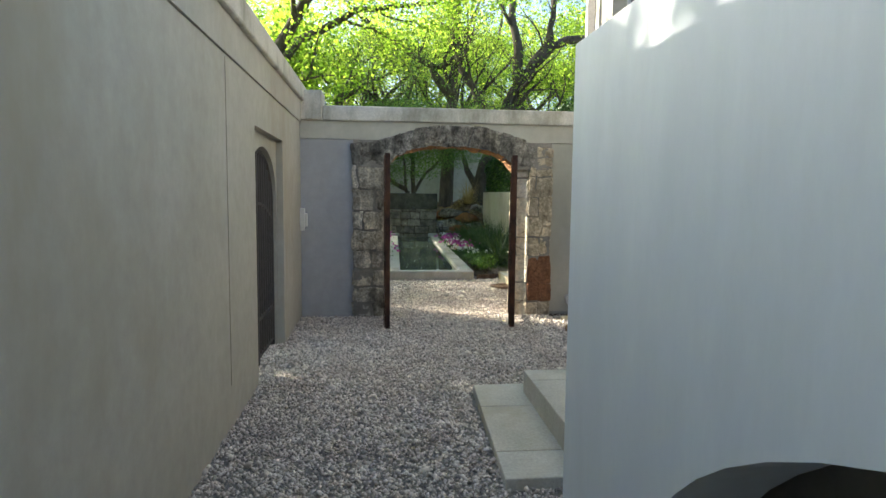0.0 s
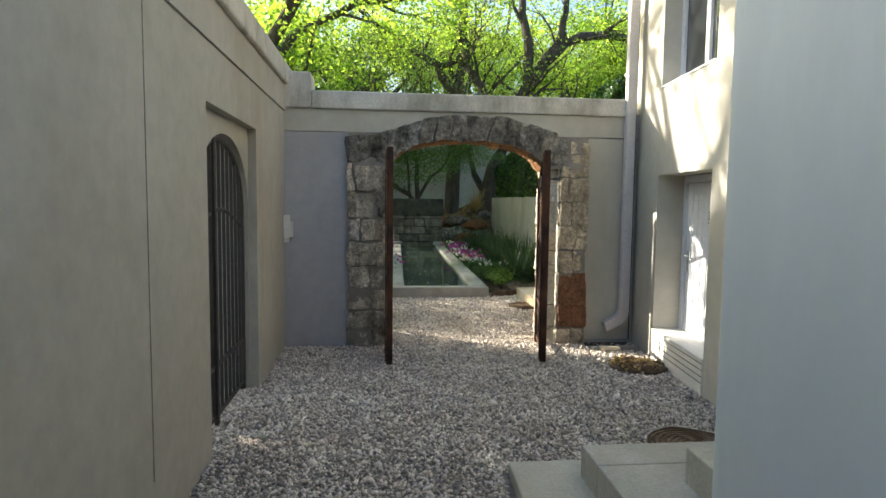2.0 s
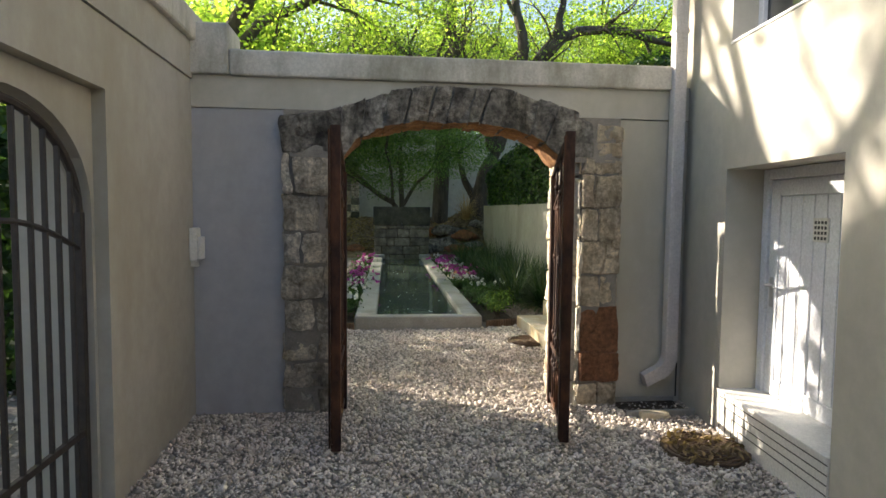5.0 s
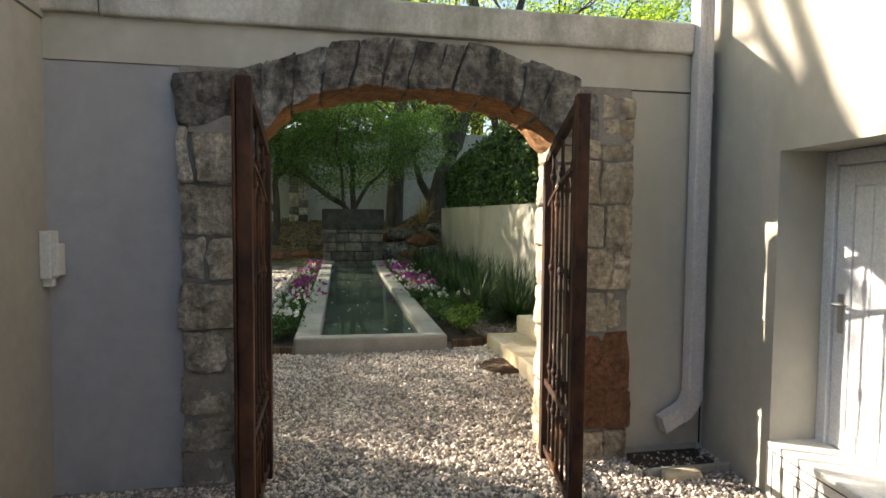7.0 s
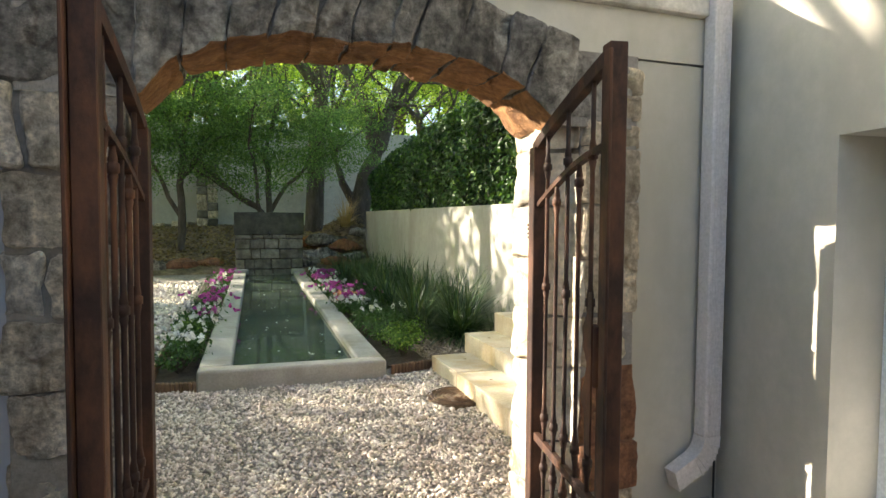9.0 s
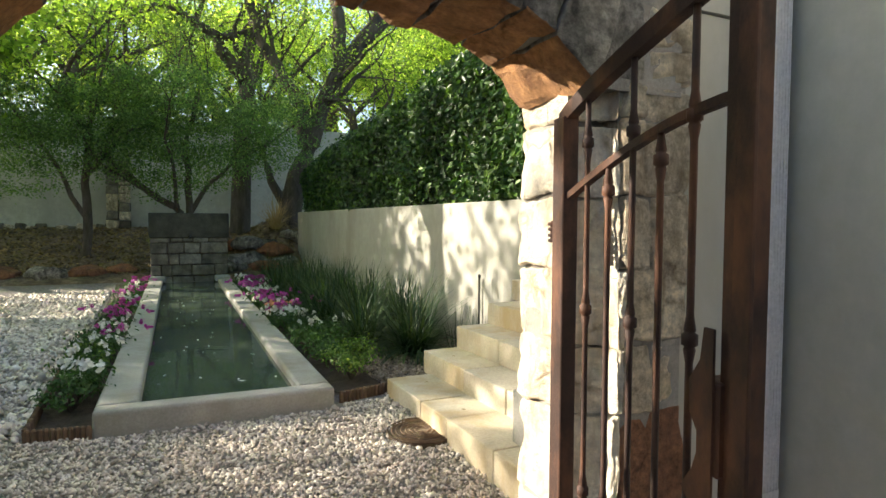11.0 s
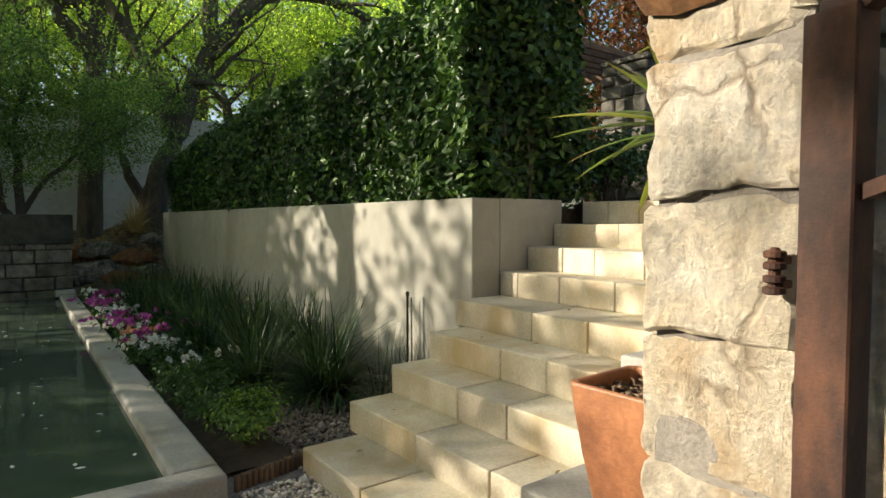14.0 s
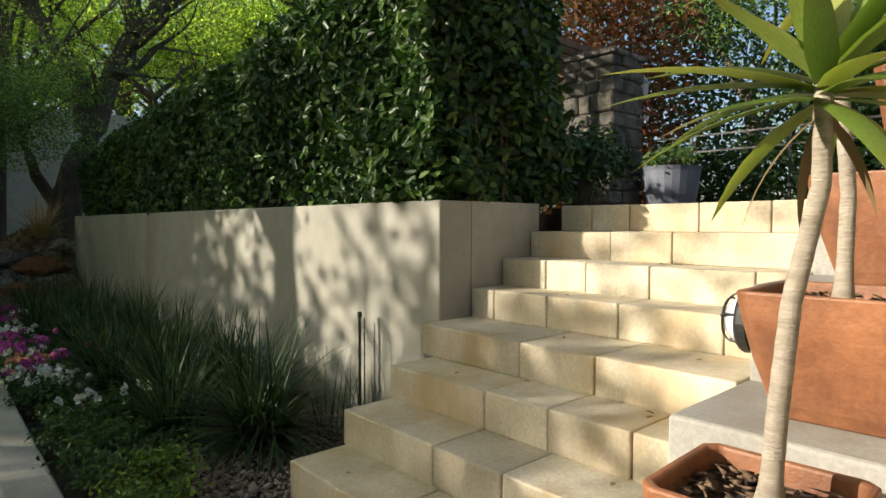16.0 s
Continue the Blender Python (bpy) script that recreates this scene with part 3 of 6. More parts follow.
    for i in range(n):
        xa, xb = AX0 + (AX1 - AX0) * cuts[i], AX0 + (AX1 - AX0) * cuts[i + 1]
        ta, tb = -0.02 + 1.76 * cuts[i], -0.02 + 1.76 * cuts[i + 1]
        k += 1
        g = 0.002
        put(rough_stone([(xa + g, arch_low(xa + g) + 0.0), (xb - g, arch_low(xb - g)), (tb - g, arch_top(tb)), (ta + g, arch_top(ta))], -0.102 + 0.013 * math.sin(k * 1.7), WALL_Y1 + 0.03, k, 0.006, 0.006, 5, 0.021, under=True), [STONE_DARK, STONE_ORANGE])
    # hinge bracket let into the jamb
    hx, hy = 1.604 - ox, 0.066 - oy
    bm = bmesh.new()
    add_lathe(bm, [(0.008, 1.388), (0.009, 1.391), (0.009, 1.458), (0.006, 1.463)], 10, (hx, hy))
    pin = part("hinge_pin", bm, IRON, arch, "rusty iron hinge pin")
    for z in (1.395, 1.413, 1.434, 1.452):
        bm = bmesh.new()
        add_lathe(bm, [(0.014, z - 0.006), (0.017, z - 0.004), (0.017, z + 0.004), (0.014, z + 0.006)], 14, (hx, hy))
        part("knuckle", bm, IRON, pin)
    for z in (1.404, 1.443):
        part("bracket", box_bm(hx, 1.665 - ox, hy - 0.012, hy + 0.012, z - 0.007, z + 0.007, 0.002), IRON, pin)
build_arch()

# ---- iron gates ----
def turned_bar(bm, x, z0, z1, knots, r=0.009):
    prof = [(r, z0)]
    for zk in sorted(knots):
        if z0 + 0.06 < zk < z1 - 0.06:
            prof += [(r, zk - 0.055), (r * 1.6, zk - 0.022), (r * 1.3, zk - 0.017), (r * 2.1, zk - 0.012), (r * 2.1, zk + 0.012), (r * 1.3, zk + 0.017), (r * 1.6, zk + 0.022), (r, zk + 0.055)]
    add_lathe(bm, prof + [(r, z1)], 8, (x, 0))

def curved_rail(bm, f, x0, x1, h, w, n=12):
    outline = [(x0 + (x1 - x0) * i / n, f(x0 + (x1 - x0) * i / n) - h / 2) for i in range(n + 1)]
    outline += [(x, z + h) for x, z in reversed(outline)]
    add_prism(bm, outline, -w / 2, w / 2)

def gate_leaf(x, y, rz, latch_side, latch=True):
    """A leaf that reaches along its own x from the hinge."""
    L = 0.885
    g = thing("garden_gate", x, y, 0.0, "tall rusty wrought iron gate leaf standing open", "gate", "iron garden gates", rz)
    top = lambda u: 1.775 + 0.235 * min(max(u, 0.0) / L, 1) ** 0.72
    mid = lambda u: 1.515 + 0.205 * math.sin(min(u / L, 1) * math.pi / 2)
    part("hinge_stile", box_bm(0.0, 0.078, -0.027, 0.027, 0.03, 1.80, 0.003), IRON, g)
    part("meeting_stile", box_bm(L - 0.062, L, -0.03, 0.03, 0.03, 2.03, 0.003), IRON, g)
    part("cover_strip", box_bm(L - 0.02, L + 0.03, -0.042, -0.032, 0.06, 2.0, 0.002), IRON, g)
    for name, f in (("top_rail", top), ("arched_rail", mid)):
        bm = bmesh.new()
        curved_rail(bm, f, 0.02, L - 0.03, 0.05 if name == "top_rail" else 0.022, 0.036 if name == "top_rail" else 0.026)
        part(name, bm, IRON, g)
    for z in (0.10, 0.50):
        part("cross_rail", box_bm(0.04, L - 0.05, -0.013, 0.013, z - 0.018, z + 0.018, 0.002), IRON, g)
    n = 5
    for i in range(n):
        u = 0.19 + 0.124 * i
        bm = bmesh.new()
        turned_bar(bm, u, 0.51, (top(u) if i % 2 == 0 else mid(u)) - 0.01, [0.62, 1.19, 1.70] if i % 2 == 0 else [0.62, mid(u) - 0.075])
        part("bar", bm, IRON, g, smooth=True)
        bm = bmesh.new()
        turned_bar(bm, u, 0.11, 0.49, [0.40])
        part("short_bar", bm, IRON, g, smooth=True)
    if latch:
        s = latch_side
        part("lock_box", box_bm(L - 0.115, L - 0.045, min(-0.02, s * 0.045), max(0.02, s * 0.03), 0.93, 1.13, 0.005), IRON, g)
        bm = bmesh.new()
        add_prism(bm, [(L - 0.10, 0.70), (L - 0.055, 0.70), (L - 0.055, 1.24), (L - 0.085, 1.24), (L - 0.095, 1.17), (L - 0.13, 1.12), (L - 0.125, 1.05), (L - 0.09, 1.0), (L - 0.115, 0.93), (L - 0.15, 0.88), (L - 0.11, 0.84)], s * 0.046, s * 0.052)
        part("lock_plate", bm, IRON, g, "rusty shaped lock plate")
    return g
gate_leaf(1.595, 0.015, 180 + math.degrees(math.atan2(0.885, 0.168)), -1)
gate_leaf(-0.02, 0.015, -90.5, -1, False)

def alley_gate():
    g = thing("side_gate", LX - 0.115, -2.77, 0.0, "dark iron bar gate with an arched top, shut", "gate", "", 90)
    W = 1.32
    top = lambda u: 1.50 + 0.455 * math.sin(math.pi * min(max(u / W, 0), 1)) ** 0.55
    for u in (0.0, W - 0.04):
        part("stile", box_bm(u, u + 0.04, -0.02, 0.02, 0.02, 1.50, 0.003), IRON_DARK, g)
    bm = bmesh.new()
    pts = [(W / 2 - (W / 2 - 0.02) * math.cos(math.pi * k / 20), 0, 1.50 + 0.44 * math.sin(math.pi * k / 20)) for k in range(21)]
    add_tube(bm, pts, [0.021] * 21, 8)
    part("arched_top", bm, IRON_DARK, g)
    bm = bmesh.new()
    pts = [(0.02 + (W - 0.04) * k / 14, 0, 1.32 + 0.15 * math.sin(math.pi * k / 14)) for k in range(15)]
    add_tube(bm, pts, [0.013] * 15, 6)
    part("arched_rail", bm, IRON_DARK, g)
    for z in (0.08, 0.42):
        part("cross_rail", box_bm(0.04, W - 0.04, -0.012, 0.012, z - 0.016, z + 0.016, 0.002), IRON_DARK, g)
    n = 11
    for i in range(n):
        u = 0.04 + (W - 0.08) * (i + 0.5) / n
        zt = 1.50 + 0.44 * math.sqrt(max(0, 1 - ((u - W / 2) / (W / 2 - 0.02)) ** 2))
        bm = bmesh.new()
        add_box(bm, u - 0.009, u + 0.009, -0.011, 0.011, 0.08, zt, 0.003)
        part("bar", bm, IRON_DARK, g)
    part("centre_stile", box_bm(W * 0.34, W * 0.34 + 0.05, -0.028, 0.0, 0.03, 1.93, 0.003), IRON_DARK, g)
alley_gate()

# ---- garden stairs and plinths ----
STEP_X = [2.0, 2.375, 2.69, 3.0, 3.31, 3.745, 4.045, 4.34, 4.70]
STEP_Z = lambda i: 0.02 + 0.183 * i + (0.018 if i == 1 else 0)
JOINTS = {1: (2.80, 2.13, 1.72, 1.135, 0.74), 2: (2.94, 2.21, 1.62, 1.225), 3: (2.95, 2.25, 1.85, 1.225), 4: (2.965, 2.24, 1.87, 1.48, 1.225), 5: (3.07, 2.29, 1.85, 1.225),
          6: (3.07, 2.87, 2.46, 2.00, 1.46, 1.225), 7: (3.07, 2.70, 2.40, 1.99, 1.44, 1.225), 8: (3.07, 2.42, 2.01, 1.225), 9: (3.07, 2.80, 2.50, 2.02, 1.6, 1.225)}
def build_stairs():
    st = thing("stone_stairs", 3.0, 2.0, 0.0, "buff sandstone block garden stairs in dappled sun", "stairs")
    st["kind"] = "structure"
    core = bmesh.new()
    for i in range(1, 10):
        add_box(core, STEP_X[i - 1] + 0.02 - 3.0, 4.95 - 3.0, 1.235 - 2.0, min(JOINTS[i][0] - 0.015, 3.06) - 2.0, -0.15 if i == 1 else STEP_Z(i - 1) - 0.02, STEP_Z(i) - 0.012)
    part("mortar_core", core, MORTAR, st)
    for i in range(1, 10):
        ys = JOINTS[i]
        x0 = STEP_X[i - 1]
        x1 = STEP_X[i] + 0.03 if i < 9 else 5.1
        for y1, y0 in zip(ys, ys[1:]):
            rnd = random.Random(i * 17 + int(y1 * 100))
            bm = box_bm(x0 - 3.0 + rnd.uniform(-0.004, 0.004), x1 - 3.0, y0 - 2.0 + 0.003, y1 - 2.0 - 0.003, STEP_Z(i) - 0.185 - (0.1 if i == 1 else 0), STEP_Z(i) + rnd.uniform(-0.003, 0.003), 0.009, 2)
            part("step_stone", bm, STEP_STONE, st)
build_stairs()

def build_plinths():
    for n, (x0, x1, z) in enumerate(((2.17, 2.757, 0.52), (2.76, 3.397, 0.935), (3.40, 4.117, 1.30), (4.12, 4.95, 1.67))):
        bm = box_bm(x0, x1, 0.40, 1.218, -0.1, z, 0.014, 2)
        struct("plinth_%d" % (n + 1), bm, CONCRETE, "smooth cement plinth stepping up beside the stairs", "plinth")
build_plinths()

# ---- entrance steps ----
def build_entrance_steps():
    st = thing("entrance_steps", 1.2, -4.0, 0.0, "low grey stone entrance steps on the gravel", "steps")
    st["kind"] = "structure"
    ox, oy = 1.2, -4.0
    rows = [(0.54, 0.62, -4.71, -3.10, -0.12, 0.07, (-3.60, -4.36)), (0.955, 0.975, -4.60, -3.30, 0.05, 0.24, (-3.56,)), (1.30, 1.32, -4.60, -3.76, 0.22, 0.41, ())]
    for x0, x0b, y0, y1, z0, z1, cuts in rows:
        ys = [y1, *cuts, y0]
        for a, b in zip(ys, ys[1:]):
            k = lambda y: x0 + (x0b - x0) * (y - y0) / (y1 - y0)
            bm = box_bm(0, 1, b + 0.003 - oy, a - 0.003 - oy, z0, z1, 0.008, 2)
            for v in bm.verts:
                v.co.x = (k(v.co.y + oy) if v.co.x < 0.5 else 2.22) + (v.co.x if v.co.x < 0.5 else v.co.x - 1) - ox
            part("step_stone", bm, STEP_GREY, st)
build_entrance_steps()

# ---- pool ----
def build_pool():
    p = thing("garden_pool", 0.908, 7.2, 0.06, "long narrow pool with a rounded pale cement rim", "pool", "", -1.5)
    p["kind"] = "structure"
    o = Vector((0.79, 7.2, 0.06))
    def rim(x0, x1, y0, y1, name):
        bm = box_bm(x0 - o.x, x1 - o.x, y0 - o.y, y1 - o.y, -0.3, 0.195, 0.025, 3)
        part(name, bm, CONCRETE, p, smooth=False)
    rim(-0.012, 1.53, 2.62, 2.79, "front_rim")
    rim(-0.012, 0.25, 2.793, 11.88, "side_rim")
    rim(1.29, 1.53, 2.793, 11.88, "side_rim")
    bm = bmesh.new()
    bmesh.ops.create_grid(bm, x_segments=2, y_segments=16, size=0.5)
    for v in bm.verts:
        v.co = Vector((0.77 + v.co.x * 1.06 - o.x, 7.33 + v.co.y * 9.12 - o.y, 0.130))
    part("water", bm, WATER, p, "still green water")
    for x in (0.16, 1.40):
        bm = box_bm(x - o.x - 0.17, x - o.x + 0.14, 11.72 - o.y, 11.90 - o.y, 0.15, 0.27, 0.03, 2)
        part("scroll_end", bm, CONCRETE, p)
build_pool()
def floating_leaves():
    rnd = np.random.RandomState(3)
    n = 45
    c = np.stack([rnd.uniform(0.3, 1.24, n), 3.0 + 8.5 * rnd.rand(n) ** 1.2, np.full(n, 0.1935)], 1)
    c[:, 0] += 0.026 * (c[:, 1] - 2.7)
    a = rnd.uniform(0, 6.28, n)
    s = rnd.uniform(0.012, 0.03, n)
    d = np.stack([np.cos(a), np.sin(a), 0 * a], 1) * s[:, None]
    e = np.stack([-np.sin(a), np.cos(a), 0 * a], 1) * s[:, None] * 0.45
    v = np.stack([c - d, c + e, c + d, c - e], 1).reshape(-1, 3)
    v[:, 2] += rnd.uniform(0, 0.003, len(v))
    ob = link_mesh("floating_leaves", np_mesh("floating_leaves", v, np.arange(4 * n).reshape(-1, 4)), PETAL_WHITE)
    tagged(ob, "pale fallen petals floating on the pool", "fallen petals", "", "stuff")
floating_leaves()

def build_fountain():
    f = thing("fountain_wall", 1.0, 12.1, 0.0, "mossy coursed stone fountain wall at the pool end", "fountain")
    part("mortar_core", box_bm(-0.73, 0.74, -0.16, 0.24, -0.1, 1.50), SOIL, f)
    rnd = random.Random(11)
    z = 0.02
    k = 100
    while z < 1.08:
        h = rnd.choice((0.19, 0.23, 0.26, 0.30))
        z1 = min(z + h, 1.11)
        x = -0.75
        while x < 0.74:
            w = rnd.uniform(0.18, 0.46)
            x1 = x + w if x + w < 0.60 else 0.76
            k += 1
            bm = rough_stone([(x + 0.008, z + 0.008), (x1 - 0.008, z + 0.008), (x1 - 0.008, z1 - 0.008), (x + 0.008, z1 - 0.008)], -0.20 + rnd.uniform(-0.012, 0.012), 0.25, k, 0.010, 0.014)
            part("stone", bm, STONE_FOUNT, f)
            x = x1
        z = z1
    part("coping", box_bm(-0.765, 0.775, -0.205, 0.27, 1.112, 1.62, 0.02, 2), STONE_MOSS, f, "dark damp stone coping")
    bm = bmesh.new()
    add_tube(bm, [(0, -0.20, 1.16), (0, -0.30, 1.15), (0, -0.36, 1.11)], [0.02, 0.02, 0.026], 8)
    part("spout", bm, BLACK, f, "dark iron water spout")
build_fountain()

# ---- on the house wall ----
def at_house(u, v, z, rx=0, ry=0, rz=0):
    return HOUSE @ pose(u, v, z, rx, ry, rz)

def placed(name, m, label, category, group=""):
    ob = new(name)
    ob.empty_display_size = 0.1
    ob.matrix_basis = m
    return tagged(ob, label, category, group)

def build_door():
    d = placed("door_1", at_house(0.285, -1.27, 0.30), "low white painted boarded service door, shut", "door")
    d["kind"] = "structure"
    W, H = 1.19, 1.52
    for y0, y1, z0, z1 in ((-W / 2, -W / 2 + 0.07, 0, H), (W / 2 - 0.07, W / 2, 0, H), (-W / 2 + 0.07, W / 2 - 0.07, H - 0.07, H)):
        part("door_frame", box_bm(-0.03, 0.06, y0, y1, z0, z1, 0.004), DOOR_PAINT, d)
    leaf = part("door_leaf", box_bm(0.0, 0.04, -W / 2 + 0.073, W / 2 - 0.073, 0.01, H - 0.073), DOOR_PAINT, d)
    n = 7
    for i in range(n):
        y0 = -W / 2 + 0.18 + (W - 0.36) * i / n
        part("board", box_bm(-0.006, 0.001, y0 + 0.004, y0 + (W - 0.36) / n - 0.004, 0.12, H - 0.18, 0.003), DOOR_PAINT, leaf)
    for y0, y1, z0, z1 in ((-W / 2 + 0.074, -W / 2 + 0.178, 0.012, H - 0.075), (W / 2 - 0.178, W / 2 - 0.074, 0.012, H - 0.075), (-W / 2 + 0.18, W / 2 - 0.18, 0.012, 0.117), (-W / 2 + 0.18, W / 2 - 0.18, H - 0.177, H - 0.075)):
        part("rail", box_bm(-0.012, 0.001, y0, y1, z0, z1, 0.003), DOOR_PAINT, leaf)
    v = part("vent", box_bm(-0.018, -0.006, -0.09, 0.05, 1.06, 1.20, 0.003), WHITE_PLASTIC, leaf, "small white vent grille")
    for i in range(4):
        for j in range(4):
            part("vent_hole", box_bm(-0.020, -0.0175, -0.078 + j * 0.031, -0.060 + j * 0.031, 1.073 + i * 0.031, 1.091 + i * 0.031), BLACK, v)
    pl = part("lock_plate", box_bm(-0.018, -0.012, W / 2 - 0.145, W / 2 - 0.105, 0.60, 0.80, 0.003), STEEL, d, "steel lock plate")
    bm = bmesh.new()
    add_tube(bm, [(-0.018, W / 2 - 0.125, 0.75), (-0.06, W / 2 - 0.125, 0.75), (-0.065, W / 2 - 0.23, 0.75)], [0.008] * 3, 8)
    part("lever_handle", bm, STEEL, d, "steel lever handle")
build_door()

def build_sill():
    s = placed("door_sill", at_house(-0.012, -1.275, 0.0), "white tiled door step with dark grout lines", "door step")
    s["kind"] = "structure"
    part("top_slab", box_bm(-0.004, 0.30, -0.60, 0.60, 0.28, 0.308, 0.004), TILE_WHITE, s)
    part("riser", box_bm(0.0, 0.0115, -0.60, 0.60, -0.02, 0.279), TILE_WHITE, s)
    for i in range(4):
        y1, z1 = 0.55 - 0.085 * i, 0.262 - 0.052 * i
        part("grout_line", box_bm(-0.0025, 0.0, -0.60, y1, z1, z1 + 0.007), GROUT, s)
        part("grout_line", box_bm(-0.0025, 0.0, y1 - 0.007, y1, 0.0, z1), GROUT, s)
build_sill()

def build_window():
    w = placed("window_1", at_house(0.20, -1.27, 2.655), "white framed window in a deep plaster reveal", "window")
    w["kind"] = "structure"
    W, H = 1.19, 1.44
    for y0, y1, z0, z1 in ((-W / 2, -W / 2 + 0.06, 0.03, H), (W / 2 - 0.06, W / 2, 0.03, H), (-W / 2 + 0.06, W / 2 - 0.06, H - 0.06, H), (-W / 2 + 0.06, W / 2 - 0.06, 0.03, 0.09), (-0.035, 0.035, 0.09, H - 0.06)):
        part("window_frame", box_bm(-0.03, 0.04, y0, y1, z0, z1, 0.004), DOOR_PAINT, w)
    for y0, y1 in ((-W / 2 + 0.062, -0.037), (0.037, W / 2 - 0.062)):
        part("pane", box_bm(0.0, 0.008, y0, y1, 0.092, H - 0.062), GLASS, w)
    part("window_sill", box_bm(-0.21, -0.032, -W / 2 + 0.003, W / 2 - 0.003, 0.003, 0.022, 0.004), DOOR_PAINT, w)
build_window()

def bulkhead_lamp(m, name_label):
    """Round caged lamp that looks along its own +z."""
    b = placed("bulkhead_lamp", m, name_label, "wall lamp", "caged bulkhead lamps")
    bm = bmesh.new()
    add_lathe(bm, [(0.125, 0.0), (0.128, 0.03), (0.120, 0.042), (0.100, 0.042)], 24)
    part("base_ring", bm, BLACK, b, smooth=False)
    bm = bmesh.new()
    add_lathe(bm, [(0.098, 0.036)] + [(0.098 * math.cos(t), 0.038 + 0.075 * math.sin(t)) for t in [math.pi / 2 * k / 7 for k in range(1, 7)]] + [(0.004, 0.113)], 24)
    part("glass_dome", bm, LAMP_GLASS, b, "milky glass dome", True)
    for a in range(3):
        bm = bmesh.new()
        ang = math.pi * a / 3 + 0.3
        pts = [(0.115 * math.cos(t) * math.cos(ang), 0.115 * math.cos(t) * math.sin(ang), 0.04 + 0.085 * math.sin(t)) for t in [math.pi * k / 12 for k in range(13)]]
        add_tube(bm, pts, [0.0045] * 13, 6)
        part("cage_wire", bm, BLACK, b)
    bm = bmesh.new()
    pts = [(0.085 * math.cos(t), 0.085 * math.sin(t), 0.097) for t in [2 * math.pi * k / 20 for k in range(21)]]
    add_tube(bm, pts, [0.0045] * 21, 6)
    part("cage_ring", bm, BLACK, b)
bulkhead_lamp(at_house(-0.001, -2.53, 0.36, 0, -90, 0), "round black caged bulkhead lamp low on the house wall")
bulkhead_lamp(pose(3.47, 1.2195, 1.15, -90, 0, 0), "round black caged bulkhead lamp on the plinth side")

def build_downpipe():
    d = thing("downpipe", 2.545, -0.055, 0.0, "square ribbed downpipe painted pale mauve grey", "downpipe")
    bm = bmesh.new()
    add_box(bm, -0.05, 0.05, -0.045, 0.035, 0.40, 5.5, 0.008, 2)
    part("pipe", bm, PIPE, d)
    for i in range(5):
        part("rib", box_bm(-0.04 + 0.018 * i, -0.034 + 0.018 * i, -0.049, -0.046, 0.40, 5.5), PIPE, d)
    bm = bmesh.new()
    rows = []
    for k in range(7):
        t = math.radians(72) * k / 6
        c = Vector((-0.16 + 0.16 * math.cos(t), 0, 0.40 - 0.16 * math.sin(t)))
        d_out = Vector((math.cos(t), 0, -math.sin(t)))
        rows.append([bm.verts.new(c + d_out * s * 0.05 + Vector((0, q, 0))) for s, q in ((1, -0.045), (1, 0.035), (-1, 0.035), (-1, -0.045))])
    for a, b in zip(rows, rows[1:]):
        for k in range(4):
            bm.faces.new((a[k], a[(k + 1) % 4], b[(k + 1) % 4], b[k]))
    last = rows[-1]
    tip = [bm.verts.new(v.co + Vector((-0.10, -0.004, -0.05))) for v in last]
    for k in range(4):
        bm.faces.new((last[k], last[(k + 1) % 4], tip[(k + 1) % 4], tip[k]))
    bm.faces.new(tip)
    part("elbow", bm, PIPE, d)
    for i in range(6):
        t = math.radians(15 + 9 * i)
        bm = box_bm(-0.004, 0.004, -0.049, 0.036, -0.052, 0.052)
        m = Matrix.Translation((-0.16 + 0.16 * math.cos(t), 0, 0.40 - 0.16 * math.sin(t))) @ Matrix.Rotation(t, 4, "Y") @ Matrix.Rotation(math.pi / 2, 4, "Y")
        for v in bm.verts:
            v.co = m @ v.co
        part("crimp", bm, PIPE, d)
    part("strap", box_bm(-0.055, 0.055, -0.05, 0.05, 2.9, 2.93), PIPE, d)
    # cable beside the pipe
    c = thing("cable", 2.622, -0.03, 0.0, "thin dark cable running down the wall corner", "cable")
    bm = bmesh.new()
    add_tube(bm, [(0, 0, 0.05), (0.003, 0, 1.2), (-0.002, 0, 2.6), (0.002, 0, 5.5)], [0.006] * 4, 6)
    part("wire", bm, BLACK, c)
build_downpipe()

def build_gully():
    g = thing("drain_gully", 2.36, -0.17, 0.0, "shallow wet drain tray under the downpipe", "drain")
    part("tray", box_bm(-0.26, 0.24, -0.15, 0.15, -0.02, 0.012), SOIL, g)
    for x0, x1, y0, y1 in ((-0.28, 0.26, -0.18, -0.152), (-0.28, 0.26, 0.152, 0.168)):
        part("kerb", box_bm(x0, x1, y0, y1, -0.02, 0.05, 0.008), CONCRETE, g)
    part("splash_stone", box_bm(-0.20, 0.02, -0.26, -0.182, -0.01, 0.055, 0.02, 2), STEP_STONE, g)
build_gully()

def intercom():
    b = thing("intercom", LX, -0.06, 1.265, "small white plastic intercom box on the alley wall", "intercom")
    part("case", box_bm(0.0, 0.055, -0.05, 0.05, -0.12, 0.12, 0.008, 2), WHITE_PLASTIC, b)
    part("cover", box_bm(0.055, 0.085, -0.042, 0.045, -0.105, 0.055, 0.006, 2), WHITE_PLASTIC, b)
    part("mount", box_bm(0.0, 0.05, -0.02, 0.02, -0.16, -0.12, 0.004), WHITE_PLASTIC, b)
intercom()

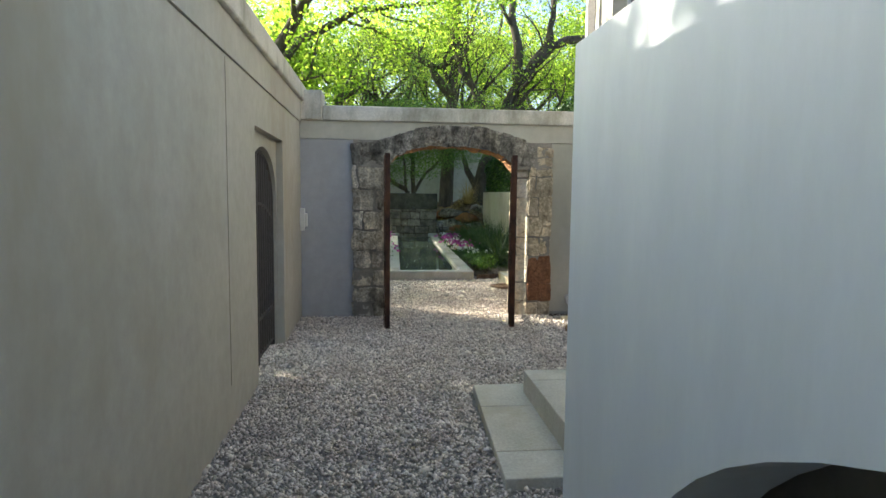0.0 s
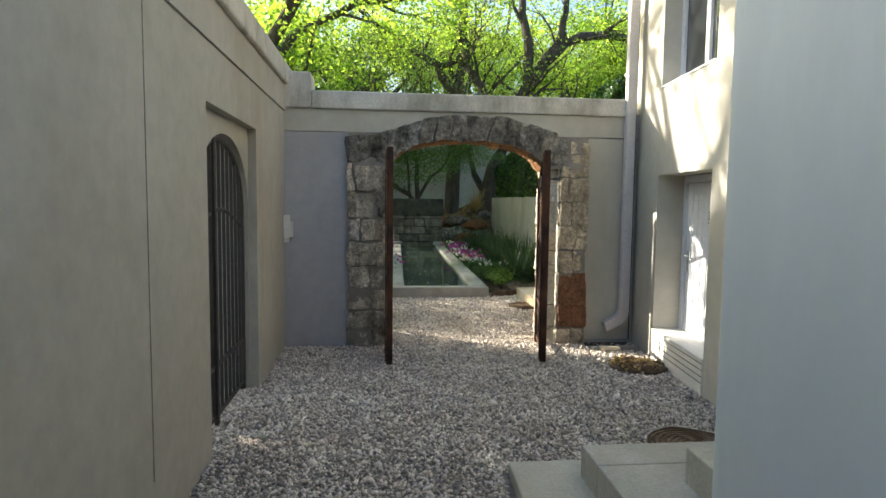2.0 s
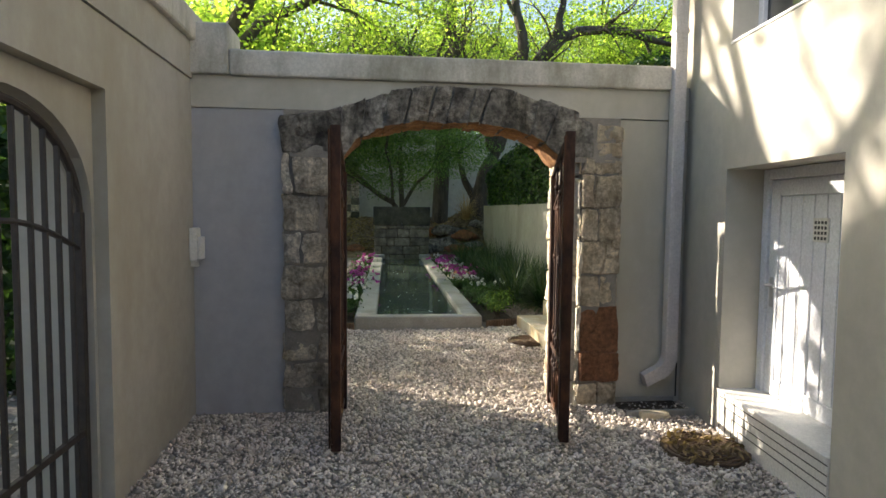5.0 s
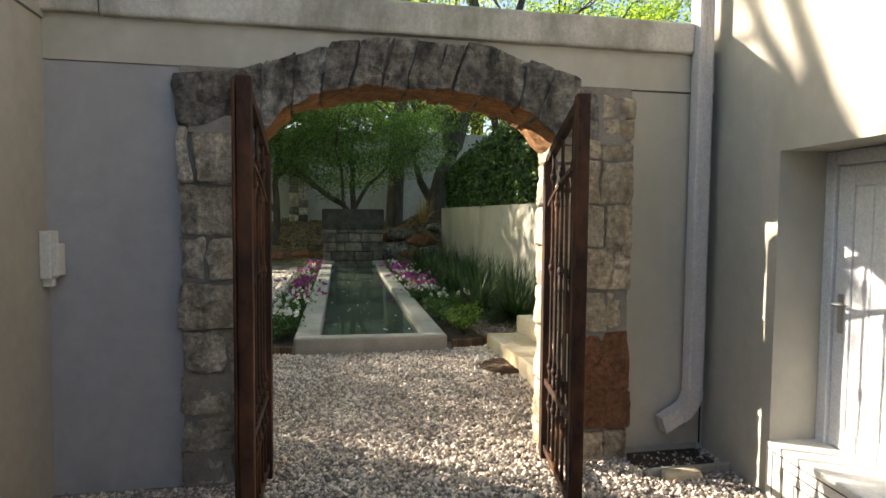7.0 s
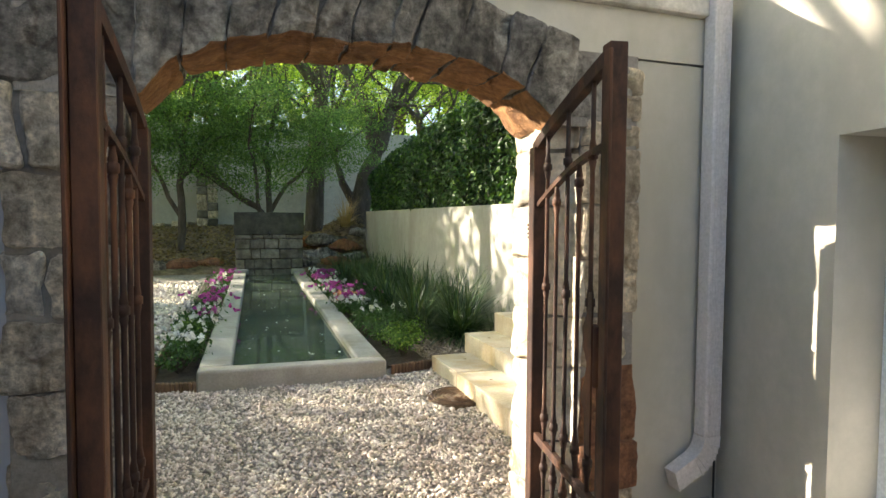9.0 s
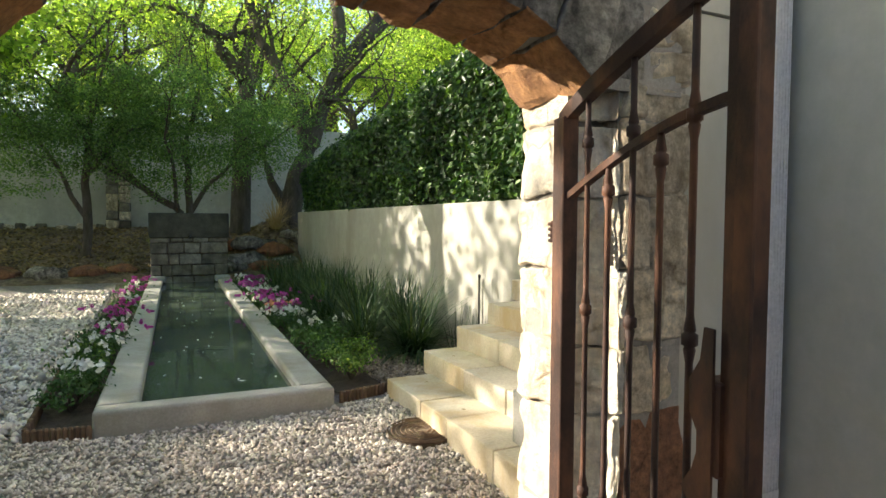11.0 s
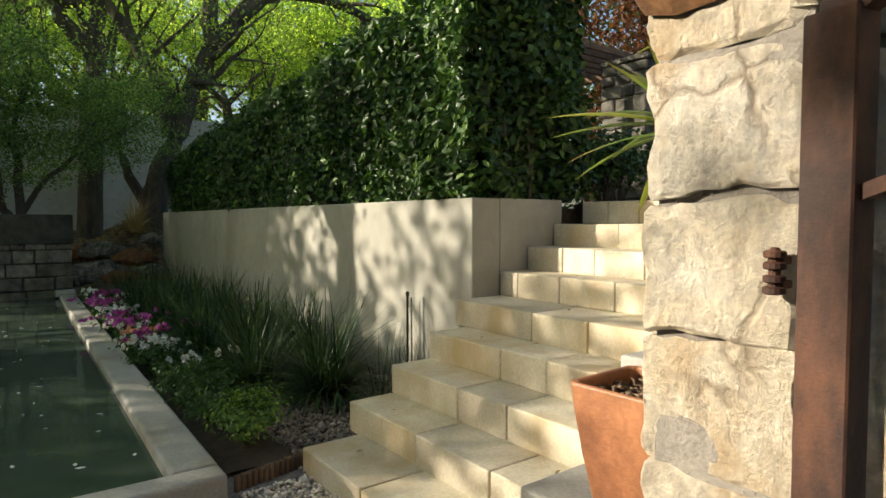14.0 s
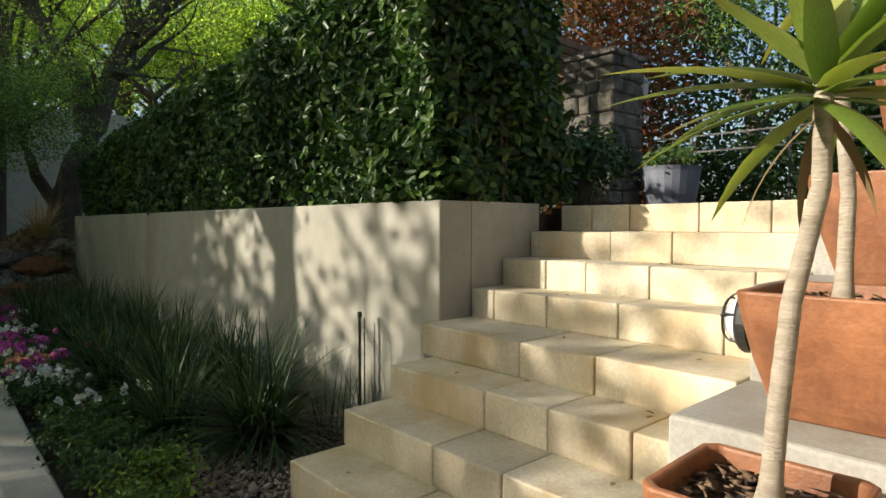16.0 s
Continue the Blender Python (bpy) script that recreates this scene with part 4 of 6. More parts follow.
def drain_cover(x, y, z, r, label):
    c = thing("coir_cover", x, y, z, label, "ground cover", "round woven covers")
    rnd = random.Random(int(x * 100))
    bm = bmesh.new()
    add_lathe(bm, [(r, -0.02), (r, 0.012), (r * 0.96, 0.022), (0.01, 0.026)], 28)
    part("mat", bm, LITTER, c)
    for k in range(7):
        rr = r * (0.97 - 0.13 * k)
        bm = bmesh.new()
        pts = [(rr * math.cos(t), rr * math.sin(t), 0.024 + 0.004 * math.sin(5 * t + k)) for t in [2 * math.pi * q / 24 for q in range(25)]]
        add_tube(bm, pts, [0.008] * 25, 5)
        part("coil", bm, WOOD, c)
drain_cover(2.30, -1.02, 0.005, 0.27, "round brown woven cover strewn with dry leaves")
drain_cover(1.86, -2.84, 0.005, 0.27, "round dark woven cover on the gravel")
drain_cover(1.93, 1.93, 0.068, 0.24, "round woven cover near the stairs")

# ---- edging of the beds ----
def log_edging(x0, y0, x1, y1, n, label):
    e = thing("log_edging", x0, y0, ground_z(x0, y0), label, "garden edging", "log roll edging")
    rnd = random.Random(n)
    for i in range(n):
        f = i / (n - 1)
        bm = bmesh.new()
        add_lathe(bm, [(0.017, -0.05), (0.018, 0.075 + rnd.uniform(-0.008, 0.008)), (0.010, 0.088)], 7, ((x1 - x0) * f, (y1 - y0) * f))
        part("log", bm, WOOD, e)
log_edging(1.62, 2.76, 2.02, 2.86, 13, "row of short weathered log stakes edging the bed")
log_edging(-0.36, 2.72, -0.03, 2.66, 11, "row of short weathered log stakes beside the pool")
log_edging(-0.38, 2.76, -0.42, 6.3, 70, "line of low log stakes along the flower bed")

def bed(x0, x1, y0, y1, name, label):
    bm = bmesh.new()
    nx, ny = max(2, int((x1 - x0) / 0.15)), int((y1 - y0) / 0.2)
    g = [[bm.verts.new((x0 + (x1 - x0) * i / nx, y0 + (y1 - y0) * j / ny, ground_z(0, min(y0 + (y1 - y0) * j / ny, 11.8)) + 0.012 + 0.03 * (noise.noise(Vector((i * 0.7, j * 0.5, 2))) + 0.6))) for i in range(nx + 1)] for j in range(ny + 1)]
    for a, b in zip(g, g[1:]):
        for i in range(nx):
            bm.faces.new((a[i], a[i + 1], b[i + 1], b[i]))
    struct(name, bm, SOIL, label, "soil bed")
bed(1.605, 3.475, 2.95, 12.4, "ground_bed_east", "dark soil bed between pool and retaining wall")
bed(-0.36, 0.20, 2.80, 11.8, "ground_bed_west", "narrow dark soil flower bed beside the pool")

# ---- terracotta pots ----
def square_pot(x, y, z, half, height, label, rz=0.0):
    p = thing("terracotta_pot", x, y, z, label, "plant pot", "terracotta pots", rz)
    bm = bmesh.new()
    prof = [(0.62, 0.0), (0.70, 0.12), (0.84, 0.45), (0.95, 0.78), (1.0, 1.0)]
    inner = [(0.88, 1.0), (0.86, 0.86)]
    def ring(f, h):
        s, c = half * f, half * f * 0.86
        return [bm.verts.new((px, py, h * height)) for px, py in ((-s, -c), (-c, -s), (c, -s), (s, -c), (s, c), (c, s), (-c, s), (-s, c))]
    rings = [ring(f, h) for f, h in prof + inner]
    for a, b in zip(rings, rings[1:]):
        for k in range(8):
            bm.faces.new((a[k], a[(k + 1) % 8], b[(k + 1) % 8], b[k]))
    bm.faces.new(rings[0][::-1])
    body = part("body", bm, TERRACOTTA, p)
    bv = body.modifiers.new("soft", "BEVEL")
    bv.width, bv.segments, bv.limit_method = 0.008, 2, "ANGLE"
    bm = box_bm(-half * 0.87, half * 0.87, -half * 0.87, half * 0.87, height * 0.80, height * 0.875)
    part("soil", bm, SOIL, p)
    rnd = np.random.RandomState(int(x * 100))
    n = 150
    c = np.stack([rnd.uniform(-0.8, 0.8, n) * half, rnd.uniform(-0.8, 0.8, n) * half, height * 0.885 + rnd.uniform(0, 0.018, n)], 1)
    q = rnd.normal(size=(n, 4, 3)) * np.array([0.016, 0.016, 0.006])
    v = (c[:, None] + q).reshape(-1, 3)
    base = np.arange(n)[:, None] * 4
    faces = np.concatenate([base + np.array(t) for t in ((0, 1, 2), (0, 3, 1), (1, 3, 2), (0, 2, 3))])
    ob = fine_part("mulch", np_mesh("bark_chips", v, faces), WOOD, p, "grey-brown bark mulch")
    return p
square_pot(2.345, 0.795, 0.52, 0.19, 0.45, "square tapered terracotta pot with bark mulch", 2)
square_pot(3.15, 0.82, 0.935, 0.27, 0.39, "wide square terracotta pot on a cement plinth", 3)
square_pot(3.84, 0.82, 1.30, 0.28, 0.42, "wide terracotta pot high beside the stairs")
square_pot(4.60, 0.76, 1.67, 0.30, 0.62, "tall terracotta pot on the landing")

# ---- plants: leaf and blade builders ----
def unit(v):
    return v / np.maximum(np.linalg.norm(v, axis=1, keepdims=True), 1e-9)

def leaves_mesh(name, pts, out, length, width, rs, wild=0.7, fold=0.25):
    """Folded leaves at the points, facing roughly along out."""
    n = len(pts)
    nor = unit(out + rs.normal(size=(n, 3)) * wild)
    d = unit(np.cross(nor, rs.normal(size=(n, 3))))
    s = np.cross(nor, d)
    ln = (length * rs.uniform(0.65, 1.25, n))[:, None]
    wd = (width * rs.uniform(0.7, 1.2, n))[:, None]
    up = nor * wd * fold
    v = np.stack([pts - d * ln * 0.5, pts - d * ln * 0.18 + s * wd * 0.5 + up, pts + d * ln * 0.22 + s * wd * 0.42 + up, pts + d * ln * 0.5,
                  pts + d * ln * 0.22 - s * wd * 0.42 + up, pts - d * ln * 0.18 - s * wd * 0.5 + up], 1).reshape(-1, 3)
    b = np.arange(n)[:, None] * 6
    f = np.concatenate([b + np.array((0, 3, 2, 1)), b + np.array((0, 5, 4, 3))])
    return np_mesh(name, v, f)

def small_leaves_mesh(name, pts, length, width, rs, droop=0.3):
    n = len(pts)
    nor = unit(np.array([0, 0, 0.8]) + rs.normal(size=(n, 3)))
    d = unit(np.cross(nor, rs.normal(size=(n, 3))))
    s = np.cross(nor, d)
    ln = (length * rs.uniform(0.6, 1.3, n))[:, None]
    wd = (width * rs.uniform(0.7, 1.3, n))[:, None]
    v = np.stack([pts - d * ln * 0.5, pts + s * wd * 0.5, pts + d * ln * 0.5, pts - s * wd * 0.5], 1).reshape(-1, 3)
    f = np.arange(4 * n).reshape(-1, 4)
    return np_mesh(name, v, f)

def blades_mesh(name, n, base_r, length, width, rs, lean=0.9, segs=5, droop=1.0, power=0.8):
    """Strap leaves that rise from a tuft and arch over."""
    a = rs.uniform(0, 2 * np.pi, n)
    r0 = base_r * np.sqrt(rs.rand(n))
    a0 = rs.uniform(0, 2 * np.pi, n)
    root = np.stack([r0 * np.cos(a0), r0 * np.sin(a0), np.zeros(n)], 1)
    ln = length * rs.uniform(0.55, 1.15, n)
    tilt = lean * rs.rand(n) ** power
    hd = np.stack([np.cos(a), np.sin(a), np.zeros(n)], 1)
    sd = np.stack([-np.sin(a), np.cos(a), np.zeros(n)], 1)
    rows = []
    p = root.copy()
    for k in range(segs + 1):
        w = width * (1 - (k / segs) ** 2) * 0.5 + 0.0006
        rows.append(p + sd * w)
        rows.append(p - sd * w)
        t = tilt + droop * tilt * (k / segs) * 1.3
        step = (ln / segs)[:, None]
        p = p + step * (hd * np.sin(t)[:, None] + np.array([0, 0, 1.0]) * np.cos(t)[:, None])
    v = np.stack(rows, 1).reshape(-1, 3)
    b = np.arange(n)[:, None] * (2 * segs + 2)
    f = np.concatenate([b + np.array((2 * k, 2 * k + 1, 2 * k + 3, 2 * k + 2)) for k in range(segs)])
    return np_mesh(name, v, f)

# ---- hedge on the retaining wall ----
def hedge_top(y):
    return float(np.interp(y, [3.0, 5.0, 7.6, 10.0, 13.2], [3.52, 3.47, 3.24, 3.10, 2.75]))

def build_hedge():
    h = thing("hedge", 4.3, 8.0, 1.62, "dense dark green glossy-leaved clipped hedge above the wall", "hedge")
    rs = np.random.RandomState(21)
    # solid dark core stands in for the shade between the leaves
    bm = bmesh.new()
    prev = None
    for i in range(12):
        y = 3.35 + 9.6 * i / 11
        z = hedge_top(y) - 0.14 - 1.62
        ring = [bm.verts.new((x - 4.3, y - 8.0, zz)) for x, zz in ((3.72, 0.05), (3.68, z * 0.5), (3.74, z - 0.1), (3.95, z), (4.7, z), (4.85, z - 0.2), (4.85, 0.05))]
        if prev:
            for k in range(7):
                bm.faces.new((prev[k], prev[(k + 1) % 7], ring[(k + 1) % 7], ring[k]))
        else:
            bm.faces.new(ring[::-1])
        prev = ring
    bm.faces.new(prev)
    part("shade_core", bm, surface("hedge_shade", (0.008, 0.014, 0.006), (0.022, 0.035, 0.014), 9, 50, 0.95, 0.8), h)
    pts, nor = [], []
    n = 15500
    y = 3.15 + 9.9 * rs.rand(n) ** 1.35
    tops = np.array([hedge_top(v) for v in y])
    z = 1.69 + (tops - 1.69) * rs.rand(n)
    bulge = 0.07 * np.sin(y * 2.3 + z * 1.7) + 0.05 * np.sin(y * 5.1 - z * 4.0)
    x = 3.60 + bulge - 0.06 * np.sin((z - 1.6) * 1.6) + rs.normal(size=n) * 0.035 + 0.25 * np.clip((z - tops + 0.25) / 0.25, 0, 1)
    pts.append(np.stack([x, y, z], 1))
    nor.append(np.tile([-1.0, -0.15, 0.45], (n, 1)))
    n = 3600
    x = 3.62 + 1.25 * rs.rand(n)
    z = 1.70 + (hedge_top(3.1) - 1.72) * rs.rand(n)
    yy = 3.20 + 0.07 * np.sin(x * 5 + z * 3) + rs.normal(size=n) * 0.04
    pts.append(np.stack([x, yy, z], 1))
    nor.append(np.tile([-0.2, -1.0, 0.4], (n, 1)))
    n = 5200
    y = 3.15 + 9.9 * rs.rand(n) ** 1.2
    x = 3.7 + 1.15 * rs.rand(n)
    z = np.array([hedge_top(v) for v in y]) + 0.05 * np.sin(y * 3 + x * 4) + rs.normal(size=n) * 0.05
    pts.append(np.stack([x, y, z], 1))
    nor.append(np.tile([-0.2, 0.0, 1.0], (n, 1)))
    p, o = np.concatenate(pts), np.concatenate(nor)
    fine_part("foliage", leaves_mesh("hedge_leaves", p - np.array([4.3, 8.0, 1.62]), o, 0.095, 0.046, rs, 0.75), LEAF_HEDGE, h)
    bm = bmesh.new()
    rnd = random.Random(4)
    for i in range(26):
        x0, y0 = rnd.uniform(3.72, 4.7) - 4.3, (rnd.uniform(3.2, 3.3) if i < 10 else rnd.uniform(3.3, 9)) - 8.0
        add_tube(bm, [(x0, y0, 0.02), (x0 + rnd.uniform(-0.05, 0.05), y0, 0.3), (x0 + rnd.uniform(-0.1, 0.1), y0 + rnd.uniform(-0.05, 0.05), 0.7)], [0.012, 0.009, 0.005], 5)
    part("stem_growth", bm, BARK, h)["kind"] = "stuff"
build_hedge()

# ---- trees ----
def grow(bm, rnd, p, d, length, radius, depth, tips, twist=0.35):
    """A limb that tapers, bends and forks; tips gather where leaves grow."""
    pts, rad = [p.copy()], [radius]
    n = 4
    for i in range(n):
        d = (d + Vector((rnd.gauss(0, 1), rnd.gauss(0, 1), rnd.gauss(0, 0.7) + 0.15)) * twist * 0.4).normalized()
        p = p + d * length / n
        pts.append(p.copy())
        rad.append(radius * (1 - 0.45 * (i + 1) / n))
        if depth <= 2:
            tips.append(p.copy())
    add_tube(bm, pts, rad, 7 if depth > 1 else 5, cap=False)
    if depth == 0:
        return
    for k in range(rnd.choice((2, 3)) if depth > 1 else 3):
        nd = (d + Vector((rnd.gauss(0, 1), rnd.gauss(0, 1), rnd.gauss(0.1, 0.7))) * 0.75).normalized()
        start = pts[-1] if k < 2 else pts[2]
        grow(bm, rnd, start.copy(), nd, length * rnd.uniform(0.6, 0.8), rad[-1] * (0.8 if k == 0 else 0.65), depth - 1, tips, twist)

def clump_points(tips, per, spread, rs, flat=0.6):
    t = np.array([tuple(v) for v in tips])
    return np.repeat(t, per, 0) + rs.normal(size=(len(t) * per, 3)) * np.array([spread, spread, spread * flat])

def tree(name, x, y, z, label, limbs, seed, leaf, per, spread, size, depth=2, lean=(0, 0, 1), trunk_h=2.5, trunk_r=0.14, bark=BARK, canopy=None, cap=None, flat=0.6):
    """limbs: explicit main limbs as (points, first radius); with none the tree grows by itself."""
    t = thing(name, x, y, z, label, "tree")
    rnd, rs = random.Random(seed), np.random.RandomState(seed)
    bm, tips = bmesh.new(), []
    if limbs:
        for pts, r in limbs:
            n = len(pts)
            # smooth the limb
            fine = []
            for i in range(n - 1):
                for s in (0, 0.33, 0.66):
                    fine.append(Vector(pts[i]).lerp(Vector(pts[i + 1]), s) + Vector((rnd.gauss(0, 0.03), rnd.gauss(0, 0.03), 0)))
            fine.append(Vector(pts[-1]))
            rad = [r * (1 - 0.6 * i / (len(fine) - 1)) for i in range(len(fine))]
            add_tube(bm, fine, rad, 9, cap=False)
            end = (fine[-1] - fine[-2]).normalized()
            for i in range(len(fine) // 2, len(fine), 2):
                dd = (end + Vector((rnd.gauss(0, 0.8), rnd.gauss(0, 0.8), rnd.gauss(0.2, 0.5)))).normalized()
                grow(bm, rnd, fine[i], dd, 1.3, rad[i] * 0.55, depth, tips)
            grow(bm, rnd, fine[-1], end, 1.6, rad[-1] * 0.9, depth, tips)
    else:
        d = Vector(lean).normalized()
        pts = [Vector((0, 0, -0.2)), d * trunk_h * 0.4, d * trunk_h * 0.75 + Vector((rnd.gauss(0, 0.1), rnd.gauss(0, 0.1), 0)), d * trunk_h]
        add_tube(bm, pts, [trunk_r * 1.25, trunk_r, trunk_r * 0.9, trunk_r * 0.8], 9, cap=False)
        for k in range(4):
            a = k * 1.57 + rnd.uniform(-0.4, 0.4)
            dd = (Vector((math.cos(a), math.sin(a), rnd.uniform(0.5, 1.2)))).normalized()
            grow(bm, rnd, pts[-1] if k < 3 else pts[2], dd, trunk_h * 0.55, trunk_r * 0.6, depth, tips)
    part("trunk", bm, bark, t, smooth=True)
    if canopy:
        (cx, cy, cz), (rx, ry, rz), n = canopy
        for q in unit(rs.normal(size=(n, 3))) * rs.rand(n, 1) ** 0.4:
            tips.append(Vector((cx + rx * q[0], cy + ry * q[1], cz + rz * q[2] + 0.25 * math.sin(3 * q[0]))))
    if cap:
        # few leaves stand above the flat top of the crown
        tips = [v for v in tips if v.z < cap or rnd.random() < 0.12]
    p = clump_points(tips, per, spread, rs, flat)
    fine_part("crown", small_leaves_mesh("crown", p, size, size * 0.55, rs), leaf, t)
    return t

tree("acacia_tree", 3.7, 15.0, 1.0, "old spreading tree with a dark forked trunk", [
    ([(-0.1, 0, -0.4), (0.0, 0, 1.2), (0.53, 0, 2.6), (1.06, 0, 4.08), (1.48, 0, 4.86)], 0.36),
    ([(1.40, 0, 4.7), (1.92, -0.1, 5.4), (2.49, -0.2, 6.09), (3.16, -0.2, 6.37), (4.15, -0.3, 6.45), (5.17, -0.4, 6.23), (5.84, -0.5, 6.05)], 0.23),
    ([(1.40, 0, 4.7), (1.36, 0, 5.8), (1.15, 0.1, 7.2), (1.1, 0.1, 9.2)], 0.23),
    ([(2.40, -0.2, 6.0), (2.62, -0.2, 7.2), (2.6, -0.3, 9.0)], 0.15),
    ([(0.38, 0, 2.5), (0.30, -0.1, 3.48), (0.06, -0.1, 3.96), (-0.38, -0.1, 4.59), (-0.74, 0, 5.2), (-1.0, 0.1, 6.2), (-1.1, 0.1, 8.0)], 0.2),
    ([(0.0, 0, 0.6), (-0.5, -0.1, 1.5), (-0.9, -0.2, 2.6), (-1.0, -0.2, 3.8)], 0.14)], 3, LEAF_TREE, 5, 0.30, 0.10)
tree("acacia_tree", 2.6, 16.5, 1.1, "tall dark-trunked tree behind the fountain", [
    ([(-0.1, 0, -0.4), (0.0, 0, 1.8), (0.12, 0, 3.8), (0.24, 0, 5.1), (0.35, 0, 5.9), (0.4, 0.1, 8.4)], 0.3),
    ([(0.09, 0, 4.4), (-0.55, -0.1, 5.15), (-0.63, -0.1, 5.5), (-1.41, -0.2, 5.85), (-2.6, -0.3, 6.6)], 0.2),
    ([(-0.6, -0.1, 5.45), (0.1, 0, 5.67), (0.5, 0.2, 6.3), (1.0, 0.3, 7.6)], 0.12)], 8, LEAF_TREE, 5, 0.30, 0.10)
tree("small_tree", -1.0, 13.8, 0.55, "slim dark-stemmed garden tree with feathery leaves", [
    ([(0, 0, -0.2), (0.02, 0, 1.0), (0.0, 0, 2.1), (0.1, -0.2, 2.9), (0.3, -0.4, 3.6)], 0.11),
    ([(0.0, 0, 0.9), (-0.35, -0.1, 1.7), (-0.7, -0.2, 2.4), (-1.2, -0.2, 3.1)], 0.06),
    ([(0.02, 0, 1.9), (0.6, -0.4, 2.6), (1.1, -0.7, 3.0)], 0.06)], 14, LEAF_DARK, 52, 0.25, 0.062, canopy=((-0.3, -0.3, 2.75), (2.6, 1.6, 1.15), 420), cap=4.0, flat=0.28)
tree("small_tree", 1.0, 13.6, 0.45, "leaning multi-stemmed garden tree behind the fountain wall", [
    ([(0, 0, -0.2), (-0.15, 0, 1.2), (-0.75, 0, 1.65), (-1.4, 0, 2.2), (-1.9, -0.1, 2.9)], 0.10),
    ([(0.1, 0, -0.2), (0.12, 0, 1.4), (0.0, 0, 2.6), (0.2, -0.2, 3.5)], 0.10),
    ([(0.12, 0, 1.2), (0.55, -0.1, 1.9), (1.2, -0.2, 2.5), (1.9, -0.3, 2.9)], 0.06),
    ([(-0.1, 0, 1.1), (-0.3, -0.8, 2.2), (-0.4, -1.3, 3.0)], 0.05)], 15, LEAF_DARK, 52, 0.25, 0.062, canopy=((0.5, -0.2, 2.75), (2.4, 1.5, 1.15), 400), cap=4.1, flat=0.28)

# woodland round the garden
w1 = tree("woodland_tree", -4.5, 21.0, 1.2, "slender woodland tree with bright spring leaves", [], 31, LEAF_TREE, 20, 0.30, 0.125, 3, (0.05, 0, 1), 4.2, 0.20)
w2 = tree("woodland_tree", 0.6, 21.5, 1.2, "slender woodland tree with bright spring leaves", [], 32, LEAF_TREE, 20, 0.30, 0.125, 3, (-0.1, 0, 1), 3.6, 0.20)
w3 = tree("woodland_tree", 10.0, 22.5, 1.2, "crooked woodland tree with light green leaves", [], 33, LEAF_TREE, 20, 0.30, 0.125, 3, (0.15, 0, 1), 3.8, 0.22)
# crooked thin-leaved trees standing in front of the wood
b1 = tree("crooked_tree", -2.6, 18.6, 1.2, "crooked dark-branched tree with thin spring leaves", [], 44, LEAF_TREE, 6, 0.30, 0.10, 3, (0.2, 0, 1), 4.4, 0.17)
b2 = tree("crooked_tree", 0.9, 18.9, 1.2, "twisted dark-branched tree with thin spring leaves", [], 47, LEAF_TREE, 6, 0.30, 0.10, 3, (-0.2, 0, 1), 4.0, 0.17)
for w in (w1, w2, w3, b1, b2):
    w["group"] = "woodland trees"
# trees added out of view, set along the sun's path to dapple the walls
w4 = tree("shade_tree", -6.4, 11.1, 0.1, "unseen tree added to dapple the sun on walls and ground", [], 35, LEAF_TREE, 15, 0.40, 0.20, 3, (0.1, 0, 1), 3.3, 0.13)
w4["group"] = "woodland trees"
c5 = copy_thing(w4, pose(-12.9, 1.9, 0, 0, 0, 130))
c5.scale = (1.4, 1.4, 1.4)
w5 = tree("shade_tree", -6.2, 0.1, 0.0, "unseen leafy tree added to dapple the sun on the house wall", [], 36, LEAF_TREE, 9, 0.36, 0.19, 3, (-0.05, 0, 1), 3.1, 0.12)
w5["group"] = "woodland trees"
w5.scale = (0.75, 0.75, 0.95)
c8 = copy_thing(w5, pose(-10.3, 3.5, 0, 0, 0, 200))
c8.scale = (0.8, 0.8, 1.3)
w6 = tree("shade_tree", -5.6, 3.4, 0.0, "tall light-crowned tree added to dapple the house and stair walls", [], 38, LEAF_TREE, 8, 0.36, 0.19, 3, (0.0, 0.05, 1), 5.0, 0.15)
w6["group"] = "woodland trees"
copy_thing(w6, pose(-7.4, -2.4, 0, 0, 0, 140))
for x, y, z, rz, q in ((-4.9, 13.8, 0.6, 250, 1.0), (-6.8, 17.0, 1.0, 80, 1.0), (-8.3, 7.7, 0.1, 20, 0.68), (-7.2, 10.0, 0.1, 300, 0.62)):
    copy_thing(w4, pose(x, y, z, 0, 0, rz)).scale = (q, q, q)
# added crown, mostly above the view, that holds skylight off the garden
w7 = tree("canopy_tree", -3.6, 9.3, 0.1, "broad tree crown added over the pool garden to cut skylight", [
    ([(0, 0, -0.3), (0.1, 0, 2.5), (0.4, -0.1, 4.6), (1.6, -0.4, 6.6), (3.4, -0.8, 7.4)], 0.26),
    ([(0.3, 0, 4.2), (1.2, 1.4, 5.9), (2.8, 2.6, 7.2), (4.6, 3.2, 7.6)], 0.16)], 52, LEAF_TREE, 24, 0.42, 0.13, canopy=((4.9, -1.6, 7.6), (5.6, 5.4, 0.9), 480))
w7["group"] = "woodland trees"
rnd = random.Random(77)
